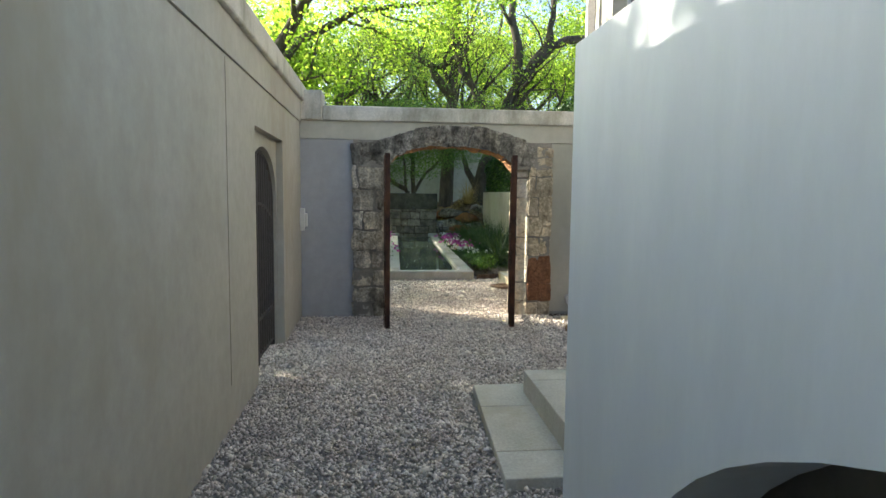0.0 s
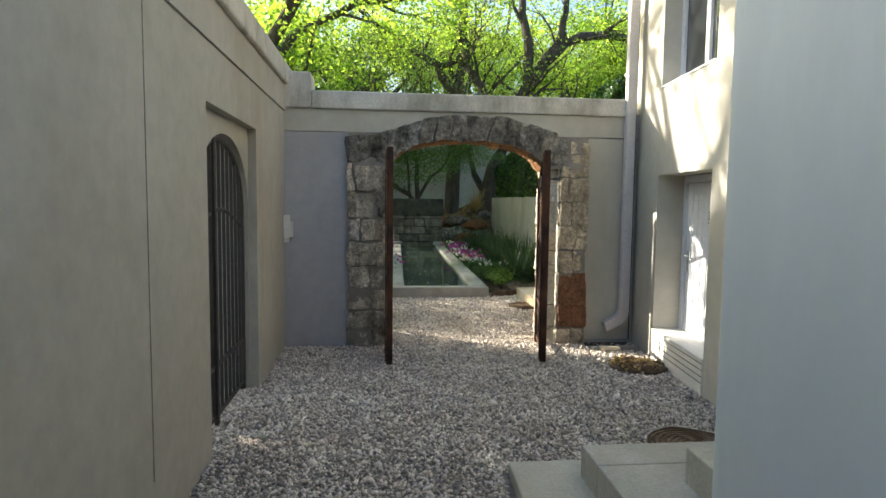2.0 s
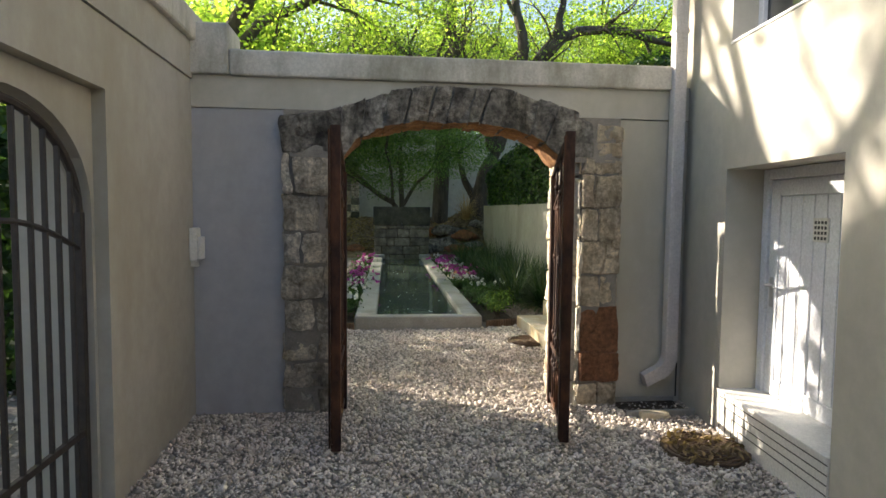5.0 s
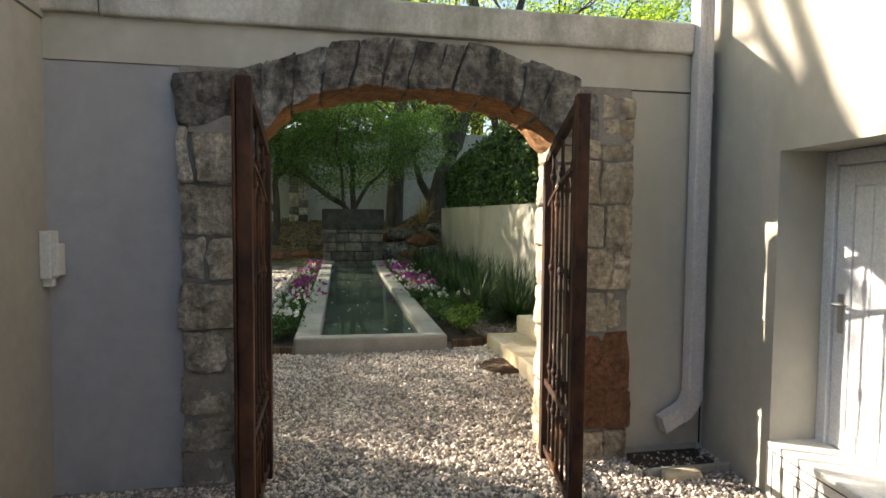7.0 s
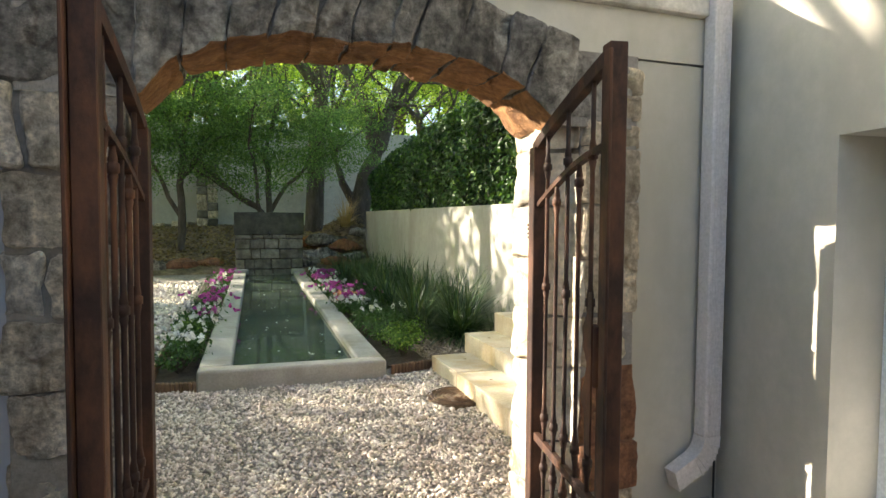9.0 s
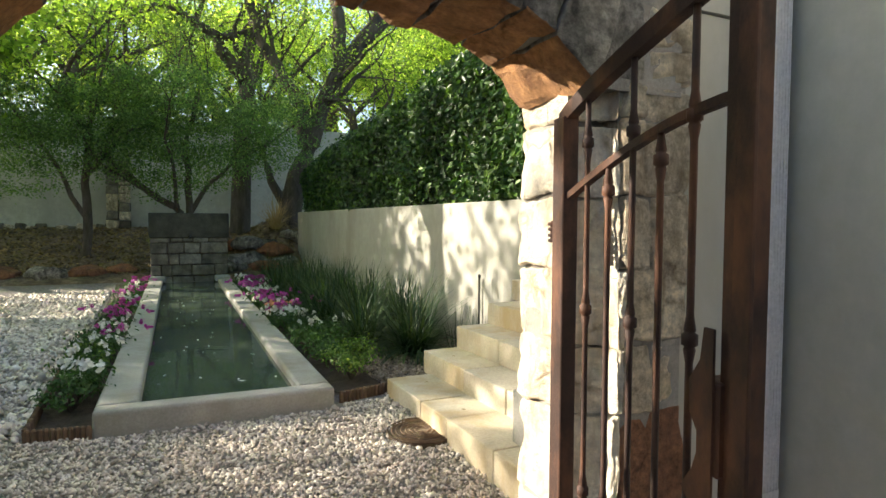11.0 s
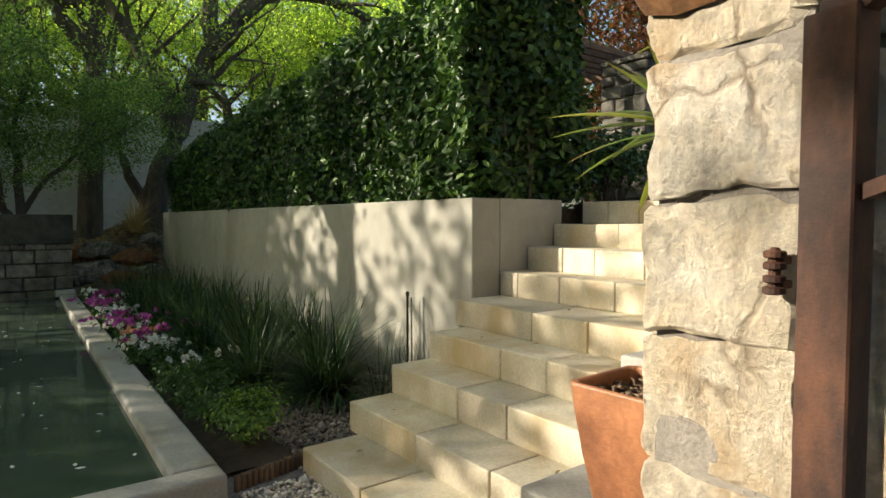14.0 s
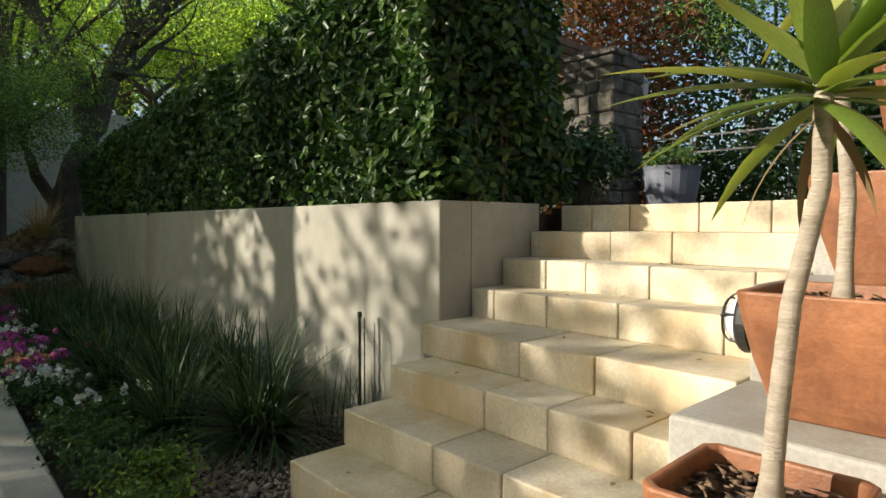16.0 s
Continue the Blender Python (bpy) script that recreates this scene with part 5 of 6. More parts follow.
# the tree at x -13.5 is unseen, added to shade the stair wall
spots = [(-8.5, 20, 1), (5.4, 23.5, 1.1), (12.5, 20.5, 1), (14.0, 24.0, 1.1), (-12, 25, 1.1), (-6.5, 27, 1.2), (-1.5, 27, 1.35), (7.5, 26, 1.7), (3.0, 28, 1.3), (11.5, 29, 1.3), (18, 27, 1.2),
         (10.4, 21.0, 1.1), (13.0, 24.0, 1.5), (18, 17, 1), (22, 8, 1.1), (15.5, 3.0, 0.95), (-13.5, 1.0, 0.95), (3.0, 34, 1.5), (-9, 34, 1.5)]
for i, (x, y, q) in enumerate(spots):
    src = (w1, w2, w3)[i % 3]
    c = copy_thing(src, pose(x, y, ground_z(x, y) if x < 16 or y > 13 else 1.6, 0, 0, rnd.uniform(0, 360)))
    c.scale = (q, q, q)
for i, (x, y, q) in enumerate(((-5.6, 18.8, 0.95), (-0.9, 20.0, 1.1), (3.6, 18.9, 0.9), (7.4, 18.8, 1.0))):
    c = copy_thing((b1, b2)[i % 2], pose(x, y, 1.2, 0, 0, 70 + 95 * i))
    c.scale = (q, q, q)

# ---- low planting ----
def strap_clump(seed, n, length):
    t = thing("strap_leaf_clump", 0, 0, 0, "dark green arching strap-leaf clump in the bed", "grass clump", "strap-leaf clumps")
    rs = np.random.RandomState(seed)
    fine_part("tuft", blades_mesh("blades", n, 0.13, length, 0.013, rs, 1.2, 7, 1.15, 0.55), LEAF_SPEAR, t)
    return t
sc = [strap_clump(41, 520, 0.86), strap_clump(42, 440, 0.76), strap_clump(43, 480, 0.80)]
places = [(2.72, 3.95), (2.35, 4.45), (2.95, 4.65), (2.55, 5.15), (3.1, 5.4), (2.3, 5.75), (2.8, 6.1), (3.15, 6.5), (2.45, 6.8), (2.9, 7.3), (2.4, 7.9), (3.1, 8.0), (2.75, 8.6), (2.3, 9.1), (3.05, 9.3), (2.65, 9.9), (3.1, 10.5), (2.4, 10.8)]
rnd = random.Random(9)
for i, (x, y) in enumerate(places):
    m = pose(x, y, ground_z(x, y) + 0.02, 0, 0, rnd.uniform(0, 360))
    if i < 3:
        sc[i].matrix_basis = m
    else:
        copy_thing(sc[i % 3], m)
def thin_grass():
    t = thing("thin_grass", 3.25, 3.72, 0.1, "sparse pale grass blades against the wall", "grass")
    rs = np.random.RandomState(8)
    fine_part("tuft", blades_mesh("thin_blades", 60, 0.22, 0.5, 0.006, rs, 0.35), LEAF_SPEAR, t)
thin_grass()

def shrub(x, y, z, r, h, n, leaf, label, size=0.035, name="shrub"):
    t = thing(name, x, y, z, label, "shrub")
    rs = np.random.RandomState(int(abs(x * 37 + y * 91)) + 1)
    bm = bmesh.new()
    rn = random.Random(int(x * 10))
    tips = []
    for k in range(16):
        a, q = rn.uniform(0, 6.28), rn.uniform(0.2, 1.0)
        end = Vector((math.cos(a) * r * q, math.sin(a) * r * q, h * (1.05 - 0.5 * q * q) * rn.uniform(0.75, 1.0)))
        add_tube(bm, [(0, 0, 0), tuple(end * 0.5 + Vector((0, 0, 0.03))), tuple(end)], [0.008, 0.006, 0.003], 5)
        tips += [end, end * 0.8 + Vector((0, 0, 0.02))]
    part("stem_growth", bm, BARK, t)["kind"] = "stuff"
    p = clump_points(tips, n // len(tips), r * 0.2, rs, 0.7)
    p[:, 2] = np.maximum(p[:, 2], 0.02)
    o = unit(p - np.array([0, 0, h * 0.2]))
    fine_part("foliage", leaves_mesh("shrub_leaves", p, o, size, size * 0.5, rs, 0.6), leaf, t)
    return t
shrub(1.86, 3.28, 0.10, 0.27, 0.34, 1500, LEAF_BUSH, "bright green rounded box shrub at the pool corner", 0.034)
shrub(1.80, 3.85, 0.10, 0.26, 0.34, 1100, LEAF_BED, "mid green leafy shrub along the pool rim", 0.036)

def flower_plant(x, y, petals, label, seed, s=1.0):
    t = thing("bedding_flower", x, y, ground_z(0, min(y, 11.6)) + 0.02, label, "flower", "bedding flowers")
    rs = np.random.RandomState(seed)
    n = 260
    p = rs.normal(size=(n, 3)) * np.array([0.085, 0.10, 0.055]) * s + np.array([0, 0, 0.13 * s])
    p[:, 2] = np.maximum(p[:, 2], 0.01)
    fine_part("foliage", leaves_mesh("flower_leaves", p, unit(p), 0.045, 0.024, rs, 0.7), LEAF_BED, t)
    m = 13
    c = rs.normal(size=(m, 3)) * np.array([0.09, 0.11, 0.04]) * s + np.array([-0.02, -0.02, 0.235 * s])
    pp = np.repeat(c, 7, 0) + rs.normal(size=(m * 7, 3)) * 0.011
    fine_part("blossom", leaves_mesh("petals", pp, np.tile([-0.3, -0.6, 0.7], (m * 7, 1)), 0.042, 0.036, rs, 0.5), petals, t)
    return t
fl = [flower_plant(1.84, 6.1, PETAL_WHITE, "white flowering bedding plant beside the pool", 51),
      flower_plant(1.87, 7.2, PETAL_PINK, "magenta flowering bedding plant beside the pool", 52),
      flower_plant(1.83, 6.6, PETAL_ROSE, "salmon flowering bedding plant beside the pool", 53)]
rnd = random.Random(12)
east_kinds = [0, 1, 0, 1, 1, 0, 1, 1, 0, 1, 0]
for i, k in enumerate(east_kinds):
    y = 5.9 + 0.52 * i
    for x in ((1.70 + 0.026 * (y - 2.7), 1.94 + 0.026 * (y - 2.7)) if i % 2 else (1.76 + 0.026 * (y - 2.7),)):
        copy_thing(fl[k], pose(x + rnd.uniform(-0.05, 0.05), y + rnd.uniform(-0.1, 0.1), ground_z(0, min(y, 11.6)) + 0.02, 0, 0, rnd.uniform(0, 360)))
west_kinds = [1, 0, 1, 1, 1, 0, 1, 1, 0, 1, 1]
for i, k in enumerate(west_kinds):
    y = 5.2 + 0.58 * i
    copy_thing(fl[k], pose(-0.18 + 0.026 * (y - 2.7) + rnd.uniform(-0.05, 0.05), y, ground_z(0, min(y, 11.6)) + 0.02, 0, 0, rnd.uniform(0, 360)))
for x, y in ((1.98, 4.85), (1.84, 5.5), (-0.15, 3.55), (-0.20, 4.2), (-0.12, 4.8)):
    copy_thing(fl[0], pose(x, y, ground_z(0, y) + 0.05, 0, 0, rnd.uniform(0, 360)))
for sx, sy in ((1.78, 4.42), (1.84, 4.95), (1.76, 5.45), (2.02, 4.7), (-0.19, 3.25), (-0.21, 5.1)):
    shrub(sx, sy, 0.10, 0.21, 0.27, 800, LEAF_BED, "mid green leafy bedding plant beside the pool", 0.036)
shrub(-0.2, 4.6, 0.10, 0.18, 0.26, 700, LEAF_BUSH, "light green bedding plant beside the pool", 0.036)
shrub(-0.2, 3.9, 0.10, 0.17, 0.24, 700, LEAF_BED, "green bedding plant beside the pool", 0.036)

def dry_tuft():
    t = thing("dry_grass_tuft", 3.0, 13.35, bank_z(3.0, 13.35), "tuft of straw-coloured dry grass on the bank", "grass clump")
    rs = np.random.RandomState(19)
    fine_part("tuft", blades_mesh("dry_blades", 260, 0.1, 0.85, 0.014, rs, 1.2), surface("straw", (0.36, 0.25, 0.09), (0.55, 0.42, 0.18), 12, 60, 0.9, 0.2), t)
dry_tuft()

def boulder(x, y, z, r, seed):
    t = thing("rock", x, y, z, "brown weathered rock on the leafy bank", "rock", "rocks on the bank")
    bm = bmesh.new()
    bmesh.ops.create_icosphere(bm, subdivisions=3, radius=r)
    for v in bm.verts:
        v.co = Vector((v.co.x * 1.5, v.co.y, v.co.z * 0.55))
        v.co += noise.noise_vector(v.co * (2.2 / r) * 0.5 + Vector((seed, 0, 0))) * r * 0.35
    part("stone", bm, STONE_RUST if seed % 2 else STONE_DARK, t)
for i, (x, y, r) in enumerate([(2.2, 12.8, 0.34), (2.9, 12.9, 0.30), (2.5, 13.2, 0.36), (2.3, 13.5, 0.28), (3.35, 13.3, 0.26), (2.1, 13.9, 0.3), (1.95, 12.5, 0.22), (2.6, 12.45, 0.26), (3.1, 12.6, 0.2), (-0.9, 12.5, 0.24), (-1.6, 12.4, 0.26), (-2.4, 12.5, 0.28), (-3.2, 12.4, 0.25), (-0.3, 12.55, 0.2)]):
    boulder(x, y, bank_z(x, y) + r * 0.12, r, i)

def garden_stakes():
    s = thing("garden_stake", 3.364, 3.777, 0.08, "thin dark iron stake standing in the bed", "stake")
    bm = bmesh.new()
    add_lathe(bm, [(0.010, 0.0), (0.010, 0.80), (0.016, 0.805), (0.016, 0.84), (0.006, 0.845)], 8)
    part("rod", bm, BLACK, s)
    s = thing("garden_stake", 3.42, 3.80, 0.08, "thin grey cane beside the iron stake", "stake")
    bm = bmesh.new()
    add_lathe(bm, [(0.006, 0.0), (0.006, 0.79)], 6)
    part("rod", bm, STONE_DARK, s)
garden_stakes()

# ---- pot plants ----
def sword_leaf(name, bend, width, material):
    """One channelled sword leaf that rises along z and bends towards x."""
    bm = bmesh.new()
    n, rows, p, ang = 7, [], Vector((0, 0, 0)), 0.0
    for k in range(n + 1):
        f = k / n
        w = width * (0.55 + 0.45 * min(1, f * 4)) * (1 - f ** 3) * 0.5 + 0.0008
        d = Vector((math.sin(ang), 0, math.cos(ang)))
        nrm = Vector((math.cos(ang), 0, -math.sin(ang)))
        rows.append([bm.verts.new(p + Vector((0, s * w, 0)) - nrm * (0.25 * w if s == 0 else 0)) for s in (-1, 0, 1)])
        p = p + d * 0.5 / n
        ang += bend / n
    for r0, r1 in zip(rows, rows[1:]):
        for q in (0, 1):
            bm.faces.new((r0[q], r0[q + 1], r1[q + 1], r1[q]))
    me = bpy.data.meshes.new(name)
    bm.to_mesh(me)
    bm.free()
    me.materials.append(material)
    me.polygons.foreach_set("use_smooth", [True] * len(me.polygons))
    return me

def yucca_material():
    m, n, l, b = nodes_of("yucca_leaf")
    tint = ramp(n, l, n.new("ShaderNodeObjectInfo").outputs["Random"], [(0.0, (0.07, 0.13, 0.025)), (0.55, (0.17, 0.26, 0.05)), (1.0, (0.32, 0.34, 0.09))])
    tc = n.new("ShaderNodeTexCoord")
    sep = n.new("ShaderNodeSeparateXYZ")
    l.new(tc.outputs["Object"], sep.inputs[0])
    streak = ramp(n, l, noise_tex(n, l, 30, 4, 0.6, (8, 8, 0.6)), [(0.3, (0.8, 0.8, 0.75)), (0.7, (1.15, 1.12, 1.0))])
    tip = ramp(n, l, sep.outputs[2], [(0.30, (0, 0, 0)), (0.45, (0.8, 0.8, 0.8))])
    col = mixed(n, l, 1.0, tint, streak, "MULTIPLY")
    l.new(mixed(n, l, tip, col, (0.22, 0.12, 0.04)), b.inputs["Base Color"])
    b.inputs["Roughness"].default_value = 0.42
    tr = n.new("ShaderNodeBsdfTranslucent")
    l.new(mixed(n, l, 1.0, col, (1.5, 1.5, 0.7), "MULTIPLY"), tr.inputs[0])
    mx = n.new("ShaderNodeMixShader")
    mx.inputs[0].default_value = 0.35
    l.new(b.outputs[0], mx.inputs[1])
    l.new(tr.outputs[0], mx.inputs[2])
    l.new(mx.outputs[0], n["Material Output"].inputs[0])
    return m
LEAF_SWORD = yucca_material()
YUCCA_LEAVES = [sword_leaf("sword_leaf", 0.15, 0.060, LEAF_SWORD), sword_leaf("sword_leaf_arched", 0.4, 0.060, LEAF_SWORD), sword_leaf("sword_leaf_drooping", 0.5, 0.054, LEAF_SWORD), sword_leaf("sword_leaf_dry", 0.5, 0.035, LEAF_DRY)]

def yucca(x, y, z, trunk, heads, label, leaf_n=34, leaf_len=0.40):
    t = thing("yucca", x, y, z, label, "pot plant", "potted yuccas")
    bm = bmesh.new()
    pts = [Vector(p) for p in trunk]
    fine, rad = [], []
    n = len(pts)
    for i in range(n - 1):
        for s in range(8):
            f = i + s / 8
            fine.append(pts[i].lerp(pts[i + 1], s / 8))
            r = 0.023 - 0.005 * f / (n - 1) + 0.03 * max(0, 0.35 - f)
            rad.append(r * (1.0 + 0.05 * (s % 2)))
    fine.append(pts[-1])
    rad.append(0.024)
    add_tube(bm, fine, rad, 12, cap=True)
    part("trunk", bm, BARK_PALE, t, smooth=True)
    rs = random.Random(int(x * 55))
    for hx, hy, hz in heads:
        for k in range(leaf_n):
            f = (k + 0.5) / leaf_n
            tilt = 10 + 98 * f ** 0.8 + rs.uniform(-9, 9)
            bend = 0 if f < 0.35 else 1 if f < 0.7 else 2
            ob = link_mesh("leaf", YUCCA_LEAVES[bend], None, t)
            ob.matrix_basis = pose(hx, hy, hz - 0.07 * f, 0, 0, 137.5 * k + rs.uniform(-12, 12)) @ pose(0, 0, 0, 0, tilt, rs.uniform(-30, 30))
            q = leaf_len / 0.5 * rs.uniform(0.8, 1.15) * (0.75 + 0.35 * min(1, f * 2.5))
            ob.scale = (rs.uniform(0.85, 1.15), rs.uniform(0.85, 1.15), q)
        for k in range(4):
            ob = link_mesh("dry_leaf", YUCCA_LEAVES[3], None, t, "withered brown leaf")
            ob.matrix_basis = pose(hx, hy, hz - 0.09, 0, 0, 137.5 * k + rs.uniform(-25, 25)) @ pose(0, 0, 0, 0, rs.uniform(115, 150), 0)
            ob.scale = (0.8, 0.8, rs.uniform(0.45, 0.65))
    return t
yucca(2.355, 0.78, 0.91, [(0, 0, 0), (0.01, -0.01, 0.22), (0.03, -0.025, 0.45), (0.085, -0.06, 0.70), (0.085, -0.06, 0.93)], [(0.085, -0.06, 0.94)], "yucca with a ringed pale trunk and arching green leaves")
yucca(3.06, 0.83, 1.27, [(0, 0, 0), (0.03, 0, 0.35), (-0.03, 0.02, 0.75), (0.02, 0.02, 1.1)], [(0.02, 0.02, 1.1)], "tall yucca with a smooth grey trunk")
yucca(3.82, 0.80, 1.72, [(0, 0, 0), (0.02, 0, 0.4), (-0.02, 0.0, 0.9)], [(-0.02, 0.0, 0.9)], "yucca with a stout trunk on the upper plinth")

# ---- landing and beyond ----
def gate_pillar(x, y, z, label):
    t = thing("stone_pillar", x, y, z, label, "pillar", "stone gate pillars")
    part("mortar_core", box_bm(-0.33, 0.33, -0.33, 0.33, 0, 2.0), MORTAR, t)
    rnd = random.Random(int(x * 10))
    zz, k = 0.0, 300
    while zz < 1.98:
        h = rnd.uniform(0.14, 0.26)
        z1 = min(zz + h, 2.05)
        for side in range(4):
            x0 = -0.37
            while x0 < 0.36:
                w = rnd.uniform(0.18, 0.4)
                x1 = x0 + w if x0 + w < 0.22 else 0.37
                k += 1
                bm = rough_stone([(x0 + 0.008, zz + 0.008), (x1 - 0.008, zz + 0.008), (x1 - 0.008, z1 - 0.008), (x0 + 0.008, z1 - 0.008)], -0.375 + rnd.uniform(-0.02, 0.02), -0.28, k, 0.015, 0.02)
                m = Matrix.Rotation(side * math.pi / 2, 4, "Z")
                for v in bm.verts:
                    v.co = m @ v.co
                part("stone", bm, STONE_SHADED, t)
                x0 = x1
        zz = z1
    part("cap_stone", box_bm(-0.40, 0.40, -0.40, 0.40, 2.05, 2.12, 0.02, 2), STONE_DARK, t)
    return t
gate_pillar(8.0, 4.85, 1.62, "rough fieldstone gate pillar at the top of the stairs")

def lantern(x, y, z):
    t = thing("wall_lantern", x, y, z, "small grey metal wall lantern on the pillar", "lantern")
    bm = bmesh.new()
    add_lathe(bm, [(0.05, 0.0), (0.06, 0.02), (0.045, 0.03)], 6)
    part("base", bm, LANTERN, t)
    bm = bmesh.new()
    add_lathe(bm, [(0.045, 0.03), (0.065, 0.20)], 6)
    part("glass", bm, LAMP_GLASS, t)
    bm = bmesh.new()
    add_lathe(bm, [(0.09, 0.20), (0.04, 0.27), (0.012, 0.30), (0.012, 0.33)], 6)
    part("roof", bm, LANTERN, t)
    part("bracket", box_bm(-0.16, -0.05, -0.012, 0.012, 0.0, 0.03), LANTERN, t)
lantern(8.50, 4.55, 3.22)

def round_planter(x, y, z):
    t = thing("glazed_planter", x, y, z, "round slate-blue glazed planter by the pillar", "planter")
    bm = bmesh.new()
    add_lathe(bm, [(0.26, 0.0), (0.32, 0.25), (0.36, 0.55), (0.38, 0.60), (0.33, 0.60), (0.31, 0.5), (0.02, 0.5)], 24)
    part("body", bm, SLATE_PAINT, t, smooth=False)
round_planter(8.3, 4.05, 1.66)
shrub(8.3, 4.05, 2.16, 0.35, 0.35, 700, LEAF_DARK, "low dark shrub growing in the blue planter", 0.06)
shrub(5.6, 3.55, 1.62, 0.5, 0.75, 1300, LEAF_HEDGE, "loose dark green shrub beside the landing", 0.07)
shrub(6.4, 4.0, 1.62, 0.6, 0.8, 1300, LEAF_HEDGE, "loose dark green shrub in front of the pillar", 0.07)

def back_hedge(x, y, z, sx, sy, sz, n, leaf, label, seed):
    t = thing("hedge", x, y, z, label, "hedge")
    rs = np.random.RandomState(seed)
    p = (rs.rand(n, 3) - np.array([0.5, 0.5, 0.0])) * np.array([sx, sy, sz])
    p[:, 2] += 0.12 * sz * np.sin(p[:, 1] * 1.7 + seed) + 0.06 * sz * np.sin(p[:, 0] * 2.9)
    p[:, 2] = np.maximum(p[:, 2], 0.03)
    fine_part("foliage", small_leaves_mesh("back_leaves", p, 0.17, 0.09, rs), leaf, t)
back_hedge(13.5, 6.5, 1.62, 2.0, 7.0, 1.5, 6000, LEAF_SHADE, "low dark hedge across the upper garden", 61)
back_hedge(12.0, 7.4, 1.62, 3.0, 3.0, 5.6, 8000, LEAF_RED, "reddish brown foliage above the hedge", 62)
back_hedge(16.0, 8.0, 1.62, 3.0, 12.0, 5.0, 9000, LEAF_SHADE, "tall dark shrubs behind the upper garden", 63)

# sun blocker added out of view, west of the side gate
back_hedge(-7.6, 1.5, 0.0, 1.6, 4.0, 4.7, 14000, LEAF_SHADE, "tall unseen hedge added to block sun through the side gate", 64)
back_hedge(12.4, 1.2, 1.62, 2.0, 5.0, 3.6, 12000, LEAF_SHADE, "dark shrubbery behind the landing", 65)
back_hedge(3.0, 19.4, 1.0, 22.0, 2.2, 5.0, 11000, LEAF_TREE, "sunlit leafy screen of shrubs behind the boundary wall", 66)
# added behind the side gate so that its openings look dark
back_hedge(-2.3, 1.05, 0.0, 1.4, 1.1, 2.3, 5000, LEAF_SHADE, "dense dark shrubbery added to darken the view through the side gate", 70)
back_hedge(18.5, 2.5, 1.62, 3.0, 12.0, 6.5, 15000, LEAF_SHADE, "tall screen of dark foliage added behind the upper garden", 67)
# added as a low sun screen for the gravel beside the pool
back_hedge(-9.8, 11.0, 0.1, 2.2, 9.0, 4.7, 14000, LEAF_SHADE, "dense dark hedge added to keep low sun off the gravel", 68)
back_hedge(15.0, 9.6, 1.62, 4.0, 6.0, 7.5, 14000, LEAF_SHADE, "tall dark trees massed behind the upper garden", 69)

def pergola():
    t = thing("pergola", 7.6, 5.6, 1.62, "dark timber slatted pergola roof behind the hedge", "pergola")
    for x, y in ((-1.0, -0.2), (-1.0, 1.8), (1.0, 1.8)):
        part("post", box_bm(x - 0.06, x + 0.06, y - 0.06, y + 0.06, 0, 2.15, 0.008), WOOD, t)
    for i in range(12):
        y = -0.55 + 0.22 * i
        part("slat", box_bm(-1.5, 1.1, y, y + 0.05, 2.22, 2.30, 0.004), WOOD, t)
    for x in (-1.0, 0.9):
        part("beam", box_bm(x - 0.04, x + 0.04, -0.7, 2.2, 2.12, 2.215, 0.006), WOOD, t)
pergola()

def rail_fence():
    t = thing("rail_fence", 11.5, 3.5, 1.62, "low dark metal rail fence across the upper garden", "fence")
    for i in range(5):
        part("post", box_bm(-0.02, 0.02, -3.0 + i * 1.6 - 0.02, -3.0 + i * 1.6 + 0.02, 0, 1.5), BLACK, t)
    for z in (1.2, 1.48):
        part("rail", box_bm(-0.015, 0.015, -3.0, 3.4, z - 0.015, z + 0.015), BLACK, t)
rail_fence()

# boundary wall behind the trees
def boundary():
    bm = bmesh.new()
    add_box(bm, -12, 9.5, 17.6, 17.9, 0.5, 4.35, 0.01, 1)
    struct("wall_north", bm, PLASTER_DAMP, "pale plastered garden boundary wall in shade", "wall")
    t = thing("stone_pier", -0.55, 17.4, 1.0, "rough stone pier against the boundary wall", "pier")
    rnd = random.Random(3)
    k = 500
    for i in range(9):
        for j in range(2):
            k += 1
            x0 = -0.3 + j * 0.3
            part("stone", rough_stone([(x0 + 0.01, i * 0.24), (x0 + 0.29, i * 0.24), (x0 + 0.29, i * 0.24 + 0.22), (x0 + 0.01, i * 0.24 + 0.22)], -0.2, 0.19, k, 0.02, 0.02), STONE_BUFF if rnd.random() < 0.5 else STONE_FOUNT, t)
    f = thing("rubble_footing", -4.0, 17.42, 1.05, "low rubble stone footing along the boundary wall", "footing")
    for i in range(34):
        k += 1
        x0 = -4.0 + i * 0.23
        h = rnd.uniform(0.20, 0.34)
        part("stone", rough_stone([(x0, 0), (x0 + 0.215, 0), (x0 + 0.215, h), (x0, h)], -0.16, 0.16, k, 0.025, 0.03), STONE_BUFF if rnd.random() < 0.3 else STONE_FOUNT, f)
boundary()

